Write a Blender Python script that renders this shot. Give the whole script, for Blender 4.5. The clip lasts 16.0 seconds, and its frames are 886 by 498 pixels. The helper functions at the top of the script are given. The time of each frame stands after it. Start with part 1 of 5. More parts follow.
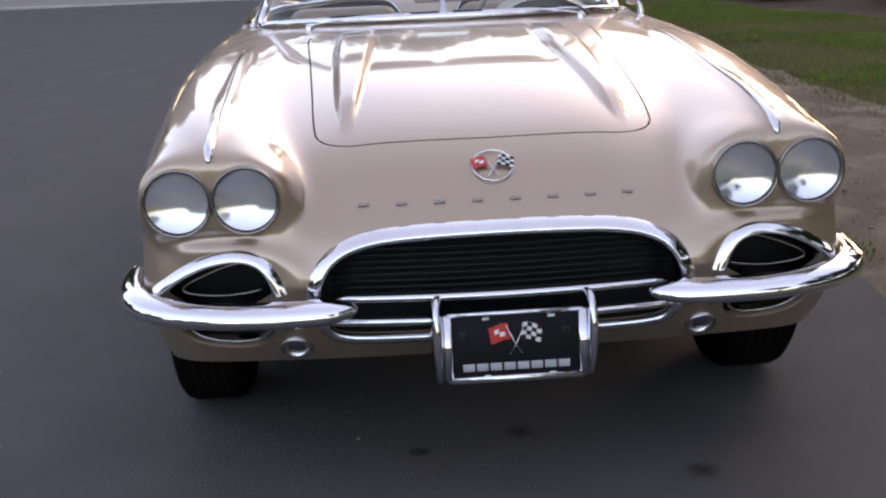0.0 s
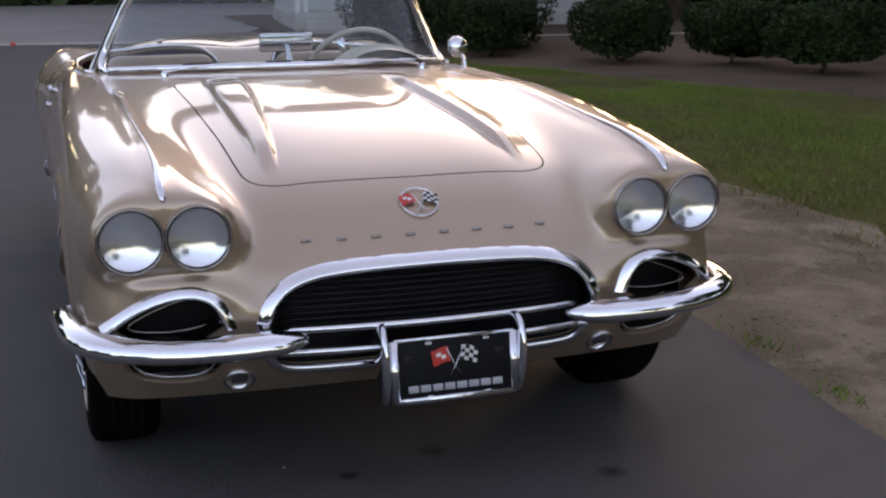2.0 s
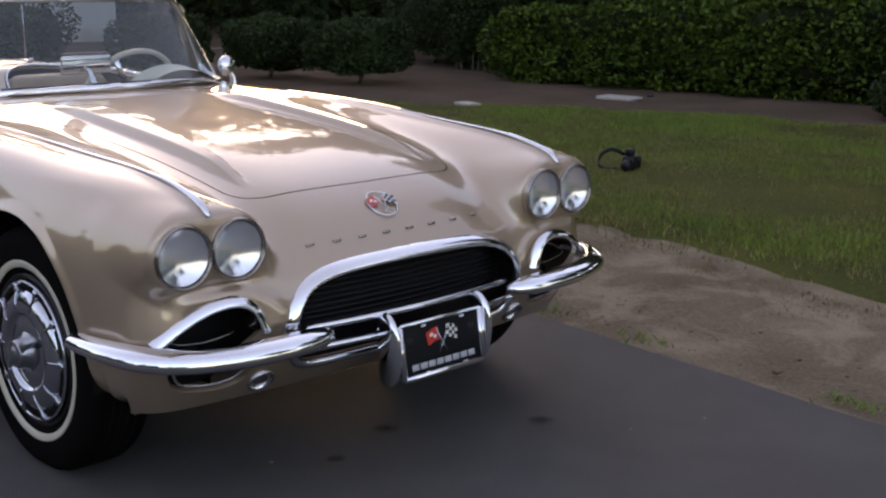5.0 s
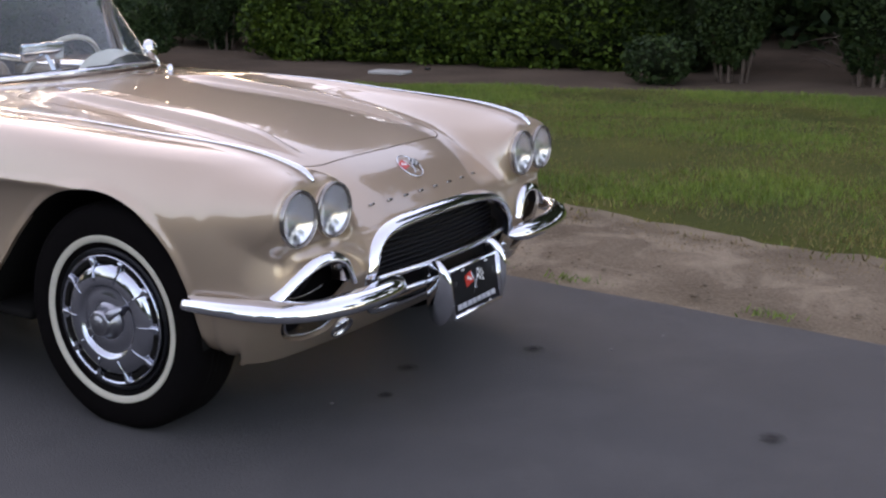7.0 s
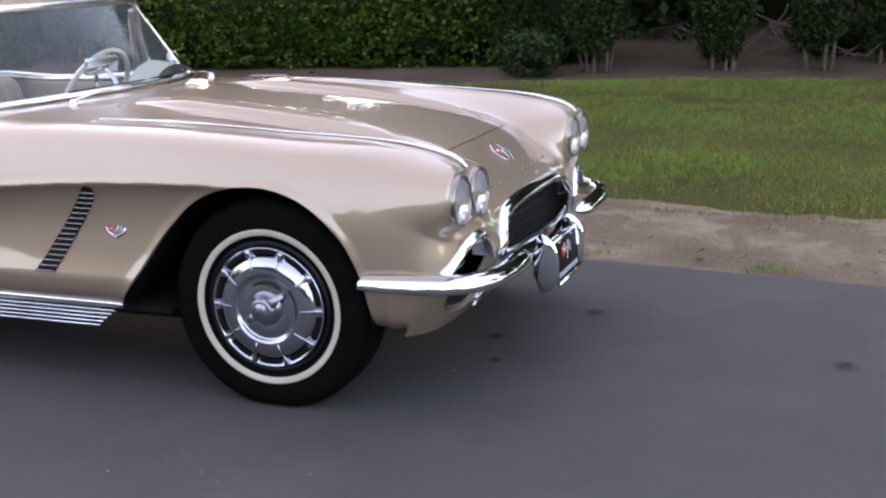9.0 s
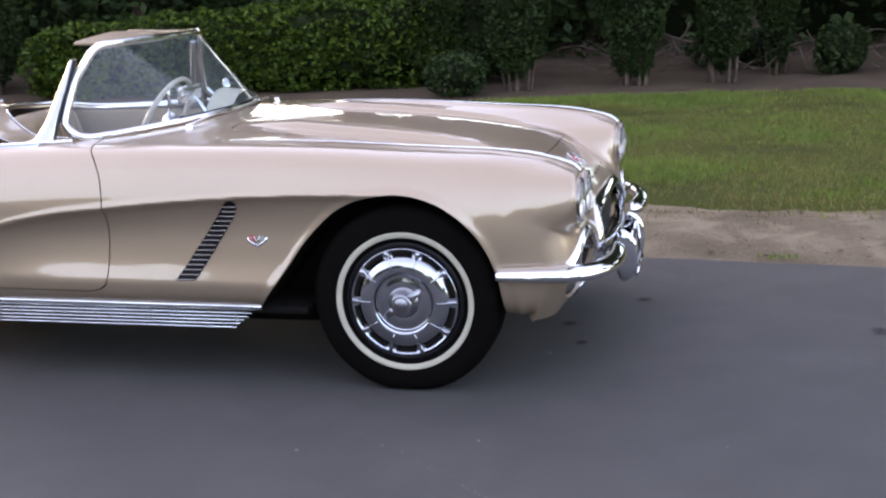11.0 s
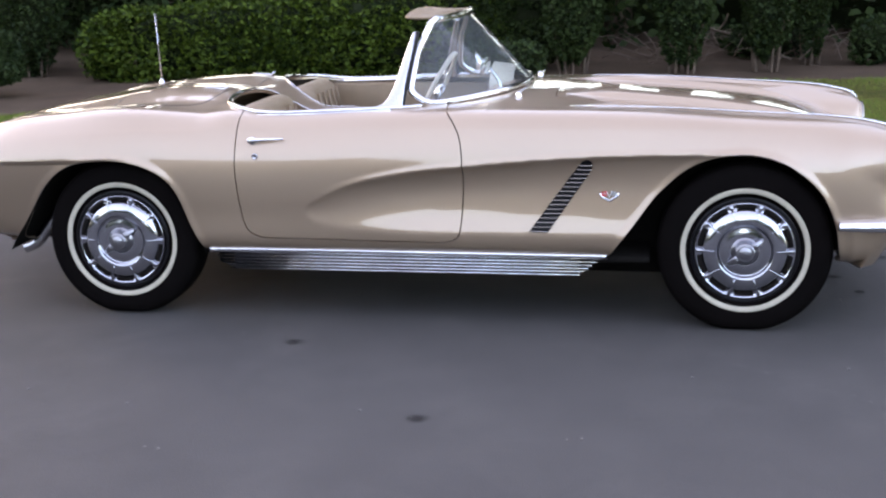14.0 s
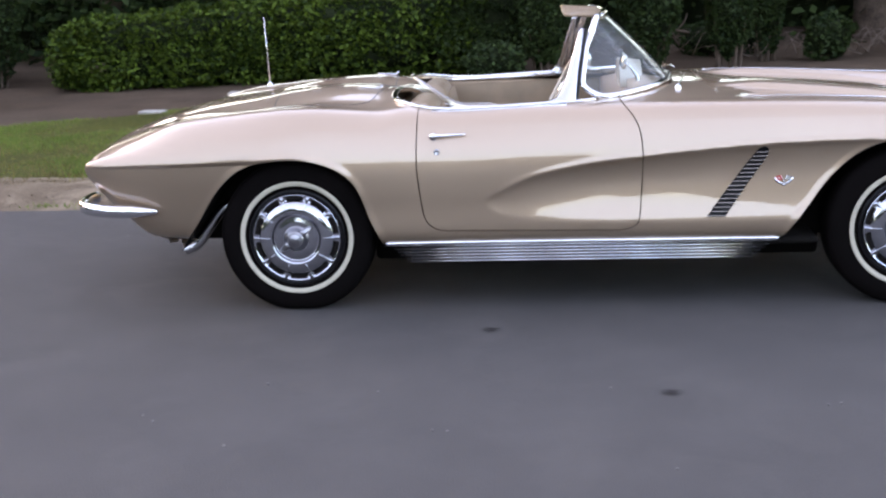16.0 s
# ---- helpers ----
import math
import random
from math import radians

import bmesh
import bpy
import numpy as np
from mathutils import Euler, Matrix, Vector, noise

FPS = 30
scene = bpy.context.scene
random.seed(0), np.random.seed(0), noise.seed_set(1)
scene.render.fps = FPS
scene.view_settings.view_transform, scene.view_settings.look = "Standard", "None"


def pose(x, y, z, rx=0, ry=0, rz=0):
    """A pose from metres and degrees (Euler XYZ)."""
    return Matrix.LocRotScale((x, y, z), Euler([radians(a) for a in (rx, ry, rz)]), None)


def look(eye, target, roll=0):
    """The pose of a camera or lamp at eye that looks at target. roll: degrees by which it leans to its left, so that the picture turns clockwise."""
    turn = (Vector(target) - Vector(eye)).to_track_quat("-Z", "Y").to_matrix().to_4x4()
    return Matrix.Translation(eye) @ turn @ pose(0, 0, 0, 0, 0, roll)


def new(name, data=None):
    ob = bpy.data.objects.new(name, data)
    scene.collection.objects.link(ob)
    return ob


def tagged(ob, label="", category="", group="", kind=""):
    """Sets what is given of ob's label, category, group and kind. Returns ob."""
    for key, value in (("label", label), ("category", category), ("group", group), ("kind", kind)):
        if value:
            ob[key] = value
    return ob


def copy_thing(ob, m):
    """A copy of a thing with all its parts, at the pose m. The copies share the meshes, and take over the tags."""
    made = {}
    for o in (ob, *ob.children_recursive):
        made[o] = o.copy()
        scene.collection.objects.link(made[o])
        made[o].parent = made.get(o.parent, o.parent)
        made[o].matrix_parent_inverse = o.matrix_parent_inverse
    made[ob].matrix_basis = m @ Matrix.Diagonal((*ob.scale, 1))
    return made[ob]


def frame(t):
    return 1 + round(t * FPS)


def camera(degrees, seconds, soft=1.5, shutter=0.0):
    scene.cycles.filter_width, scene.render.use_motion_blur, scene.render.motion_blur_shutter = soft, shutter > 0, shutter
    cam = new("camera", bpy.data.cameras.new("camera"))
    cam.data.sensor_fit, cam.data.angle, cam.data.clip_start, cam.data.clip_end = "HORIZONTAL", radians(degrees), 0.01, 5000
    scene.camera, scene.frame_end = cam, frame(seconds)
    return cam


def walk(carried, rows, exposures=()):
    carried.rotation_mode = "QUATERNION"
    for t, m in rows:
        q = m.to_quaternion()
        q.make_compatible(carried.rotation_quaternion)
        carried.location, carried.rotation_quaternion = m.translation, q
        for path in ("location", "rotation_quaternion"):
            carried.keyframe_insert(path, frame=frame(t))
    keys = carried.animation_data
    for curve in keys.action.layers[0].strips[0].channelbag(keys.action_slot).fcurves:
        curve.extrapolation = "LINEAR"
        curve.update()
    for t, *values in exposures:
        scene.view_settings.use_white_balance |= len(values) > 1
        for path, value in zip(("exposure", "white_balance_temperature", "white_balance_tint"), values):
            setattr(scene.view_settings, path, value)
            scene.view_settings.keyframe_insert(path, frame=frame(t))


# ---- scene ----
cam = camera(39.7, 16.0, 2.3)

PATH = [
    (0, (4.561, -0.278, 1.277), (2.639, -0.17, 0.736), -2.4),
    (0.5, (4.533, -0.4, 1.294), (2.616, -0.161, 0.776), -1.2),
    (1, (4.555, -0.533, 1.297), (2.648, -0.163, 0.82), 0.1),
    (1.5, (4.623, -0.711, 1.307), (2.752, -0.188, 0.833), -0.2),
    (2, (4.662, -0.895, 1.297), (2.818, -0.279, 0.827), -0.1),
    (2.5, (4.633, -1.111, 1.295), (2.814, -0.425, 0.823), 0.3),
    (3, (4.605, -1.328, 1.303), (2.825, -0.548, 0.83), 1.5),
    (3.5, (4.573, -1.567, 1.307), (2.857, -0.655, 0.834), 0.8),
    (4, (4.513, -1.779, 1.303), (2.881, -0.721, 0.837), -0.1),
    (4.5, (4.411, -1.999, 1.325), (2.897, -0.772, 0.875), -0.1),
    (5, (4.312, -2.237, 1.327), (2.922, -0.869, 0.884), 0.5),
    (5.2, (4.283, -2.349, 1.33), (2.947, -0.929, 0.881), 0.6),
    (7.3, (3.741, -3.341, 1.357), (2.777, -1.655, 0.878), -0.4),
    (7.5, (3.678, -3.421, 1.355), (2.732, -1.726, 0.872), -0.8),
    (8, (3.478, -3.609, 1.37), (2.599, -1.88, 0.884), -1.2),
    (8.5, (3.284, -3.79, 1.371), (2.494, -2.017, 0.889), -0.6),
    (8.7, (3.211, -3.883, 1.376), (2.461, -2.092, 0.895), -0.9),
    (10.8, (2.53, -4.705, 1.456), (2.034, -2.821, 1.004), -2.8),
    (11, (2.443, -4.772, 1.456), (1.965, -2.883, 1.006), -2.4),
    (11.5, (2.193, -4.914, 1.448), (1.745, -3.016, 1.005), -2.1),
    (12, (1.951, -5.051, 1.459), (1.506, -3.152, 1.018), -1.6),
    (12.5, (1.728, -5.21, 1.443), (1.29, -3.312, 0.992), -0.9),
    (13, (1.526, -5.387, 1.456), (1.099, -3.489, 0.992), -1.2),
    (13.5, (1.269, -5.517, 1.461), (0.861, -3.615, 0.997), -1.3),
    (14, (0.984, -5.598, 1.47), (0.63, -3.685, 1.005), -1.4),
    (14.5, (0.698, -5.69, 1.466), (0.432, -3.763, 1.003), -1.7),
    (15, (0.412, -5.797, 1.472), (0.197, -3.865, 1.004), -2.5),
    (15.5, (0.084, -5.854, 1.471), (-0.109, -3.918, 1.005), -2.7),
    (16, (-0.238, -5.943, 1.481), (-0.398, -4.003, 1.02), -2.0),
]
walk(cam, [(t, look(eye, target, roll)) for t, eye, target, roll in PATH],
     exposures=[(0.0, 1.66, 6960, 28), (1.0, 1.32, 6980, 28), (3.0, 1.27, 6980, 28), (5.0, 1.42, 6960, 27), (7.5, 2.18, 6920, 28), (11.0, 2.52, 6800, 27), (16.0, 2.68, 6760, 27)])

# ---- light ----
world = bpy.data.worlds.new("sky")
scene.world = world
world.use_nodes = True
wn = world.node_tree
sky = wn.nodes.new("ShaderNodeTexSky")
sky.sky_type, sky.sun_disc = "NISHITA", False
sky.sun_elevation, sky.sun_rotation = radians(10), radians(300)
sky.air_density, sky.dust_density, sky.ozone_density = 1.0, 1.3, 1.6
wn.nodes["Background"].inputs["Strength"].default_value = 0.15
wn.links.new(sky.outputs["Color"], wn.nodes["Background"].inputs["Color"])
# very wide overhead lamp stands in for soft dusk skylight, not the low sun
sun = new("sun", bpy.data.lights.new("sun", "SUN"))
sun.data.energy, sun.data.angle, sun.data.color = 0.48, radians(172), (1.0, 0.97, 0.95)
sun.matrix_world = look((1.6, -1.2, 9.5), (0, 0, 0))


# ---- materials ----
def material(name, base, rough=0.5, metal=0.0, dark=None, scale=8.0, fine=120.0, bump=0.0, bump_scale=60.0, coat=0.0, spread=0.35,
             per_object=0.0, per_island=0.0, spec=0.5):
    """A surface with two scales of colour variation and a fine relief."""
    m = bpy.data.materials.new(name)
    m.use_nodes = True
    t = m.node_tree
    b = t.nodes["Principled BSDF"]
    b.inputs["Roughness"].default_value, b.inputs["Metallic"].default_value = rough, metal
    b.inputs["Coat Weight"].default_value, b.inputs["Coat Roughness"].default_value = coat, 0.06
    b.inputs["Specular IOR Level"].default_value = spec
    dark = dark or tuple(c * 0.72 for c in base)
    geo = t.nodes.new("ShaderNodeNewGeometry")

    def noisy(s, detail):
        n = t.nodes.new("ShaderNodeTexNoise")
        n.inputs["Scale"].default_value, n.inputs["Detail"].default_value = s, detail
        t.links.new(geo.outputs["Position"], n.inputs["Vector"])
        return n

    a, f = noisy(scale, 5.0), noisy(fine, 3.0)
    mix = t.nodes.new("ShaderNodeMath")
    mix.operation = "MULTIPLY_ADD"
    mix.inputs[1].default_value, mix.inputs[2].default_value = 0.45, 0.0
    t.links.new(f.outputs["Fac"], mix.inputs[0])
    add = t.nodes.new("ShaderNodeMath")
    add.operation = "MULTIPLY_ADD"
    add.inputs[1].default_value = 0.55
    t.links.new(a.outputs["Fac"], add.inputs[0])
    t.links.new(mix.outputs[0], add.inputs[2])
    last = add.outputs[0]
    for amount, socket in ((per_object, "o"), (per_island, "i")):
        if amount:
            src = t.nodes.new("ShaderNodeObjectInfo").outputs["Random"] if socket == "o" else geo.outputs["Random Per Island"]
            k = t.nodes.new("ShaderNodeMath")
            k.operation = "MULTIPLY_ADD"
            k.inputs[1].default_value = amount
            t.links.new(src, k.inputs[0])
            t.links.new(last, k.inputs[2])
            k2 = t.nodes.new("ShaderNodeMath")
            k2.operation = "SUBTRACT"
            k2.inputs[1].default_value = amount / 2
            t.links.new(k.outputs[0], k2.inputs[0])
            last = k2.outputs[0]
    ramp = t.nodes.new("ShaderNodeValToRGB")
    ramp.color_ramp.elements[0].position, ramp.color_ramp.elements[1].position = 0.5 - spread / 2, 0.5 + spread / 2
    ramp.color_ramp.elements[0].color, ramp.color_ramp.elements[1].color = (*dark, 1), (*base, 1)
    t.links.new(last, ramp.inputs[0])
    t.links.new(ramp.outputs[0], b.inputs["Base Color"])
    if bump:
        h = noisy(bump_scale, 4.0)
        bn = t.nodes.new("ShaderNodeBump")
        bn.inputs["Strength"].default_value, bn.inputs["Distance"].default_value = bump, 0.01
        t.links.new(h.outputs["Fac"], bn.inputs["Height"])
        t.links.new(bn.outputs[0], b.inputs["Normal"])
    return m


PAINT = material("beige_metallic_paint", (0.415, 0.308, 0.212), 0.42, 0.72, (0.384, 0.283, 0.193), 2.0, 900.0, coat=1.0, spread=0.5)
PAINT.node_tree.nodes["Principled BSDF"].inputs["Coat IOR"].default_value = 1.80
PAINT.node_tree.nodes["Principled BSDF"].inputs["Coat Roughness"].default_value = 0.04
CHROME = material("chrome", (0.80, 0.81, 0.84), 0.06, 1.0, (0.70, 0.71, 0.74), 6.0, 200.0)
SATIN = material("brushed_steel", (0.62, 0.62, 0.64), 0.22, 1.0, (0.50, 0.50, 0.52), 10.0, 300.0)
RUBBER = material("tyre_rubber", (0.0052, 0.0042, 0.0040), 0.8, 0.0, (0.0034, 0.0028, 0.0027), 9.0, 150.0, 0.15, 200.0, spec=0.03)
WHITEWALL = material("whitewall_rubber", (0.42, 0.385, 0.30), 0.55, 0.0, (0.52, 0.475, 0.37), 12.0, 140.0)
BLACK = material("black_enamel", (0.008, 0.008, 0.009), 0.35, 0.0, (0.004, 0.004, 0.005), 12.0, 200.0, spec=0.25)
DARK = material("dark_underside", (0.012, 0.011, 0.010), 0.9, 0.0, None, 9.0, 100.0, spec=0.02)
VINYL = material("tan_vinyl", (0.27, 0.195, 0.120), 0.38, 0.1, (0.19, 0.137, 0.085), 10.0, 260.0, 0.2, 320.0)
CARPET = material("tan_carpet", (0.16, 0.11, 0.075), 0.95, 0.0, None, 20.0, 400.0, 0.4, 500.0)
DASH = material("beige_dash_paint", (0.45, 0.33, 0.24), 0.4, 0.2, None, 8.0, 200.0, coat=0.3)
IVORY = material("ivory_plastic", (0.62, 0.56, 0.46), 0.35, 0.0, None, 8.0, 200.0)
PLATE = material("matt_black_plate", (0.006, 0.006, 0.007), 0.55, 0.0, (0.004, 0.004, 0.005), 20.0, 200.0, spec=0.15)
SILVERED = material("silvered_reflector", (0.95, 0.95, 0.96), 0.10, 1.0, (0.86, 0.87, 0.90), 12.0, 200.0)
SILVERPAINT = material("silver_lettering_paint", (0.42, 0.42, 0.44), 0.6, 0.0, None, 30.0, 300.0)
BEZEL = material("worn_bezel_metal", (0.34, 0.31, 0.28), 0.25, 1.0, (0.26, 0.24, 0.22), 14.0, 200.0)
COVER = material("worn_chrome", (0.56, 0.575, 0.62), 0.12, 1.0, (0.42, 0.435, 0.485), 9.0, 160.0)
HUB = material("brushed_hub_metal", (0.36, 0.36, 0.385), 0.30, 1.0, (0.30, 0.30, 0.32), 9.0, 160.0)
RED = material("red_enamel", (0.55, 0.03, 0.02), 0.3, 0.0, None, 30.0, 300.0, coat=0.5)
WHITE = material("white_enamel", (0.78, 0.77, 0.74), 0.35, 0.0, None, 30.0, 300.0)
flutes = SILVERED.node_tree.nodes.new("ShaderNodeTexWave")
flutes.bands_direction = "Y"
flutes.inputs["Scale"].default_value, flutes.inputs["Distortion"].default_value, flutes.inputs["Detail Scale"].default_value = 40.0, 3.0, 12.0
ribbed = SILVERED.node_tree.nodes.new("ShaderNodeBump")
ribbed.inputs["Strength"].default_value, ribbed.inputs["Distance"].default_value = 0.12, 0.0005
SILVERED.node_tree.links.new(SILVERED.node_tree.nodes["Geometry"].outputs["Position"], flutes.inputs["Vector"])
SILVERED.node_tree.links.new(flutes.outputs["Fac"], ribbed.inputs["Height"])
SILVERED.node_tree.links.new(ribbed.outputs[0], SILVERED.node_tree.nodes["Principled BSDF"].inputs["Normal"])
ASPHALT = material("asphalt", (0.080, 0.0760, 0.0730), 0.75, 0.0, (0.060, 0.0575, 0.0555), 2.6, 190.0, 0.6, 190.0, spread=0.40, spec=0.20)
FARROAD = material("pale_asphalt", (0.22, 0.205, 0.19), 0.88, 0.0, (0.17, 0.16, 0.15), 0.6, 120.0, 0.4, 150.0)
CONCRETE = material("concrete", (0.42, 0.40, 0.36), 0.9, 0.0, (0.28, 0.26, 0.23), 3.0, 90.0, 0.4, 120.0)
DIRT = material("dry_dirt", (0.205, 0.160, 0.110), 0.97, 0.0, (0.075, 0.056, 0.036), 1.7, 70.0, 0.8, 55.0, spread=0.4, spec=0.15)
EARTH = material("brown_earth", (0.110, 0.078, 0.053), 0.97, 0.0, (0.050, 0.035, 0.024), 1.5, 50.0, 0.9, 40.0, spread=0.4, spec=0.15)
GRIT = material("grit", (0.20, 0.19, 0.18), 0.9, 0.0, (0.11, 0.10, 0.10), 40.0, 200.0)
TURF = material("turf", (0.075, 0.076, 0.012), 0.95, 0.0, (0.03, 0.038, 0.008), 1.2, 60.0, 0.8, 80.0, spec=0.15)
GRASS = material("grass_blade", (0.182, 0.236, 0.034), 0.6, 0.0, (0.054, 0.098, 0.015), 0.8, 9.0, spread=0.5, per_island=0.35, spec=0.25)
STRAW = material("dry_grass", (0.235, 0.20, 0.066), 0.8, 0.0, (0.10, 0.078, 0.035), 2.0, 30.0, per_island=0.3, spec=0.2)
LITTER = material("dry_litter", (0.22, 0.155, 0.075), 0.85, 0.0, (0.07, 0.055, 0.028), 2.0, 30.0, per_island=0.5, spec=0.15)
LEAF = material("hedge_leaf", (0.066, 0.104, 0.011), 0.6, 0.0, (0.010, 0.023, 0.003), 1.1, 14.0, spread=0.6, per_island=0.7, spec=0.12)
LEAF2 = material("shrub_leaf", (0.031, 0.050, 0.013), 0.6, 0.0, (0.007, 0.017, 0.006), 1.3, 14.0, spread=0.5, per_island=0.4, spec=0.12)
LEAF3 = material("tree_leaf", (0.06, 0.085, 0.03), 0.55, 0.0, (0.018, 0.03, 0.01), 0.7, 10.0, spread=0.5, per_island=0.45, spec=0.3)
BARK = material("bark", (0.14, 0.105, 0.08), 0.95, 0.0, (0.05, 0.037, 0.028), 6.0, 40.0, 1.0, 30.0, spec=0.15)
TWIG = material("dead_twig", (0.17, 0.13, 0.105), 0.95, 0.0, (0.09, 0.07, 0.055), 6.0, 60.0, 0.5, 60.0, spec=0.15)


def glass(name, tint=(0.93, 0.97, 0.96), rough=0.0, waves=0.0, milk=0.0, haze=(0.72, 0.82, 0.90)):
    """A clear pane that lets light straight through and mirrors at its own gloss; milk lays an even veil of haze colour
    over it.
    """
    m = bpy.data.materials.new(name)
    m.use_nodes = True
    t = m.node_tree
    out = t.nodes["Material Output"]
    t.nodes.remove(t.nodes["Principled BSDF"])
    clear, gloss = t.nodes.new("ShaderNodeBsdfTransparent"), t.nodes.new("ShaderNodeBsdfGlossy")
    clear.inputs["Color"].default_value = (*tint, 1)
    gloss.inputs["Roughness"].default_value = rough
    facing_on, mix = t.nodes.new("ShaderNodeLayerWeight"), t.nodes.new("ShaderNodeMixShader")
    facing_on.inputs["Blend"].default_value = 0.5
    fifth, gain = t.nodes.new("ShaderNodeMath"), t.nodes.new("ShaderNodeMath")
    fifth.operation, gain.operation = "POWER", "MULTIPLY_ADD"
    fifth.inputs[1].default_value, gain.inputs[1].default_value, gain.inputs[2].default_value = 4.5, 0.90, 0.045
    t.links.new(facing_on.outputs["Facing"], fifth.inputs[0])
    t.links.new(fifth.outputs[0], gain.inputs[0])
    t.links.new(gain.outputs[0], mix.inputs[0])
    t.links.new(clear.outputs[0], mix.inputs[1])
    t.links.new(gloss.outputs[0], mix.inputs[2])
    last = mix
    if milk:
        white, blend = t.nodes.new("ShaderNodeBsdfDiffuse"), t.nodes.new("ShaderNodeMixShader")
        white.inputs["Color"].default_value, blend.inputs[0].default_value = (*haze, 1), milk
        t.links.new(mix.outputs[0], blend.inputs[1])
        t.links.new(white.outputs[0], blend.inputs[2])
        last = blend
    t.links.new(last.outputs[0], out.inputs["Surface"])
    if waves:
        geo = t.nodes.new("ShaderNodeNewGeometry")
        w = t.nodes.new("ShaderNodeTexWave")
        w.bands_direction = "Y"
        w.inputs["Scale"].default_value = waves
        bn = t.nodes.new("ShaderNodeBump")
        bn.inputs["Strength"].default_value, bn.inputs["Distance"].default_value = 0.35, 0.0012
        t.links.new(geo.outputs["Position"], w.inputs["Vector"])
        t.links.new(w.outputs["Fac"], bn.inputs["Height"])
        t.links.new(bn.outputs[0], gloss.inputs["Normal"])
    return m


# milk colours in the pale haze that mirrored sky lays on the glass
GLASS = glass("windscreen_glass", (0.82, 0.88, 0.89), 0.08, milk=0.035)
LENS = glass("fluted_lamp_glass", (0.98, 0.98, 0.98), 0.03, 45.0, 0.08, (0.84, 0.85, 0.86))


# ---- mesh tools ----
def mesh(name, verts, faces, normals=None, smooth=True):
    me = bpy.data.meshes.new(name)
    me.from_pydata([tuple(v) for v in np.asarray(verts, float)], [], [tuple(int(i) for i in f) for f in faces])
    me.polygons.foreach_set("use_smooth", [smooth] * len(me.polygons))
    me.update()
    if normals is not None:
        me.normals_split_custom_set_from_vertices([tuple(n) for n in normals])
    return me


def part(name, data, mat, parent=None, label="", category="", group="", kind="", at=None):
    """Links a mesh, a bmesh or (verts, faces) as one object under its parent."""
    if isinstance(data, bmesh.types.BMesh):
        me = bpy.data.meshes.new(name)
        for f in data.faces:
            f.smooth = True
        data.to_mesh(me)
        data.free()
    elif isinstance(data, tuple):
        me = mesh(name, *data)
    else:
        me = data
    ob = new(name, me)
    if not me.materials:
        me.materials.append(mat)
    if at is not None:
        ob.matrix_basis = at
    ob.parent = parent
    return tagged(ob, label, category, group, kind)


def thing(name, label, category, at=None, group=""):
    ob = new(name)
    ob.empty_display_size = 0.1
    if at is not None:
        ob.matrix_basis = at
    return tagged(ob, label, category, group)


def join(*pieces):
    """Several (verts, faces) as one."""
    verts, faces, k = [], [], 0
    for v, f in pieces:
        verts.extend(tuple(p) for p in v)
        faces.extend(tuple(i + k for i in q) for q in f)
        k += len(v)
    return verts, faces


def moved(piece, m):
    return [tuple(m @ Vector(p)) for p in piece[0]], piece[1]


def mirrored(piece):
    return [(p[0], -p[1], p[2]) for p in piece[0]], [tuple(reversed(f)) for f in piece[1]]


def block(cx, cy, cz, sx, sy, sz, bevel=0.0, seg=2):
    bm = bmesh.new()
    bmesh.ops.create_cube(bm, size=1.0, matrix=Matrix.Translation((cx, cy, cz)) @ Matrix.Diagonal((sx, sy, sz, 1)))
    if bevel:
        bmesh.ops.bevel(bm, geom=bm.edges[:], offset=bevel, segments=seg, profile=0.5, affect="EDGES")
    out = [tuple(v.co) for v in bm.verts], [tuple(v.index for v in f.verts) for f in bm.faces]
    bm.free()
    return out


def facing(piece, way):
    """Turns the faces so that they look along way."""
    v, f = np.asarray(piece[0], float), piece[1]
    n = sum(np.cross(v[q[1]] - v[q[0]], v[q[2]] - v[q[0]]) for q in f)
    return (piece[0], f) if np.dot(n, way) > 0 else (piece[0], [tuple(reversed(q)) for q in f])


def spline(pts, n, closed=False):
    """n points along a smooth curve through pts."""
    p = np.asarray(pts, float)
    k = len(p)
    seg = k if closed else k - 1
    out = []
    for i in range(n):
        u = i / (n if closed else n - 1) * seg
        a = min(int(u), seg - 1)
        f = u - a
        ids = [(a + d) % k for d in (-1, 0, 1, 2)] if closed else [min(max(a + d, 0), k - 1) for d in (-1, 0, 1, 2)]
        p0, p1, p2, p3 = (p[j] for j in ids)
        out.append(0.5 * (2 * p1 + (p2 - p0) * f + (2 * p0 - 5 * p1 + 4 * p2 - p3) * f * f + (3 * p1 - p0 - 3 * p2 + p3) * f ** 3))
    return np.array(out)


def oval(a, b, n=12, power=2.0):
    """A rounded section, a wide and b high (half sizes)."""
    t = np.arange(n) / n * 2 * np.pi
    c, s = np.cos(t), np.sin(t)
    return np.stack([a * np.sign(c) * abs(c) ** (2 / power), b * np.sign(s) * abs(s) ** (2 / power)], 1)


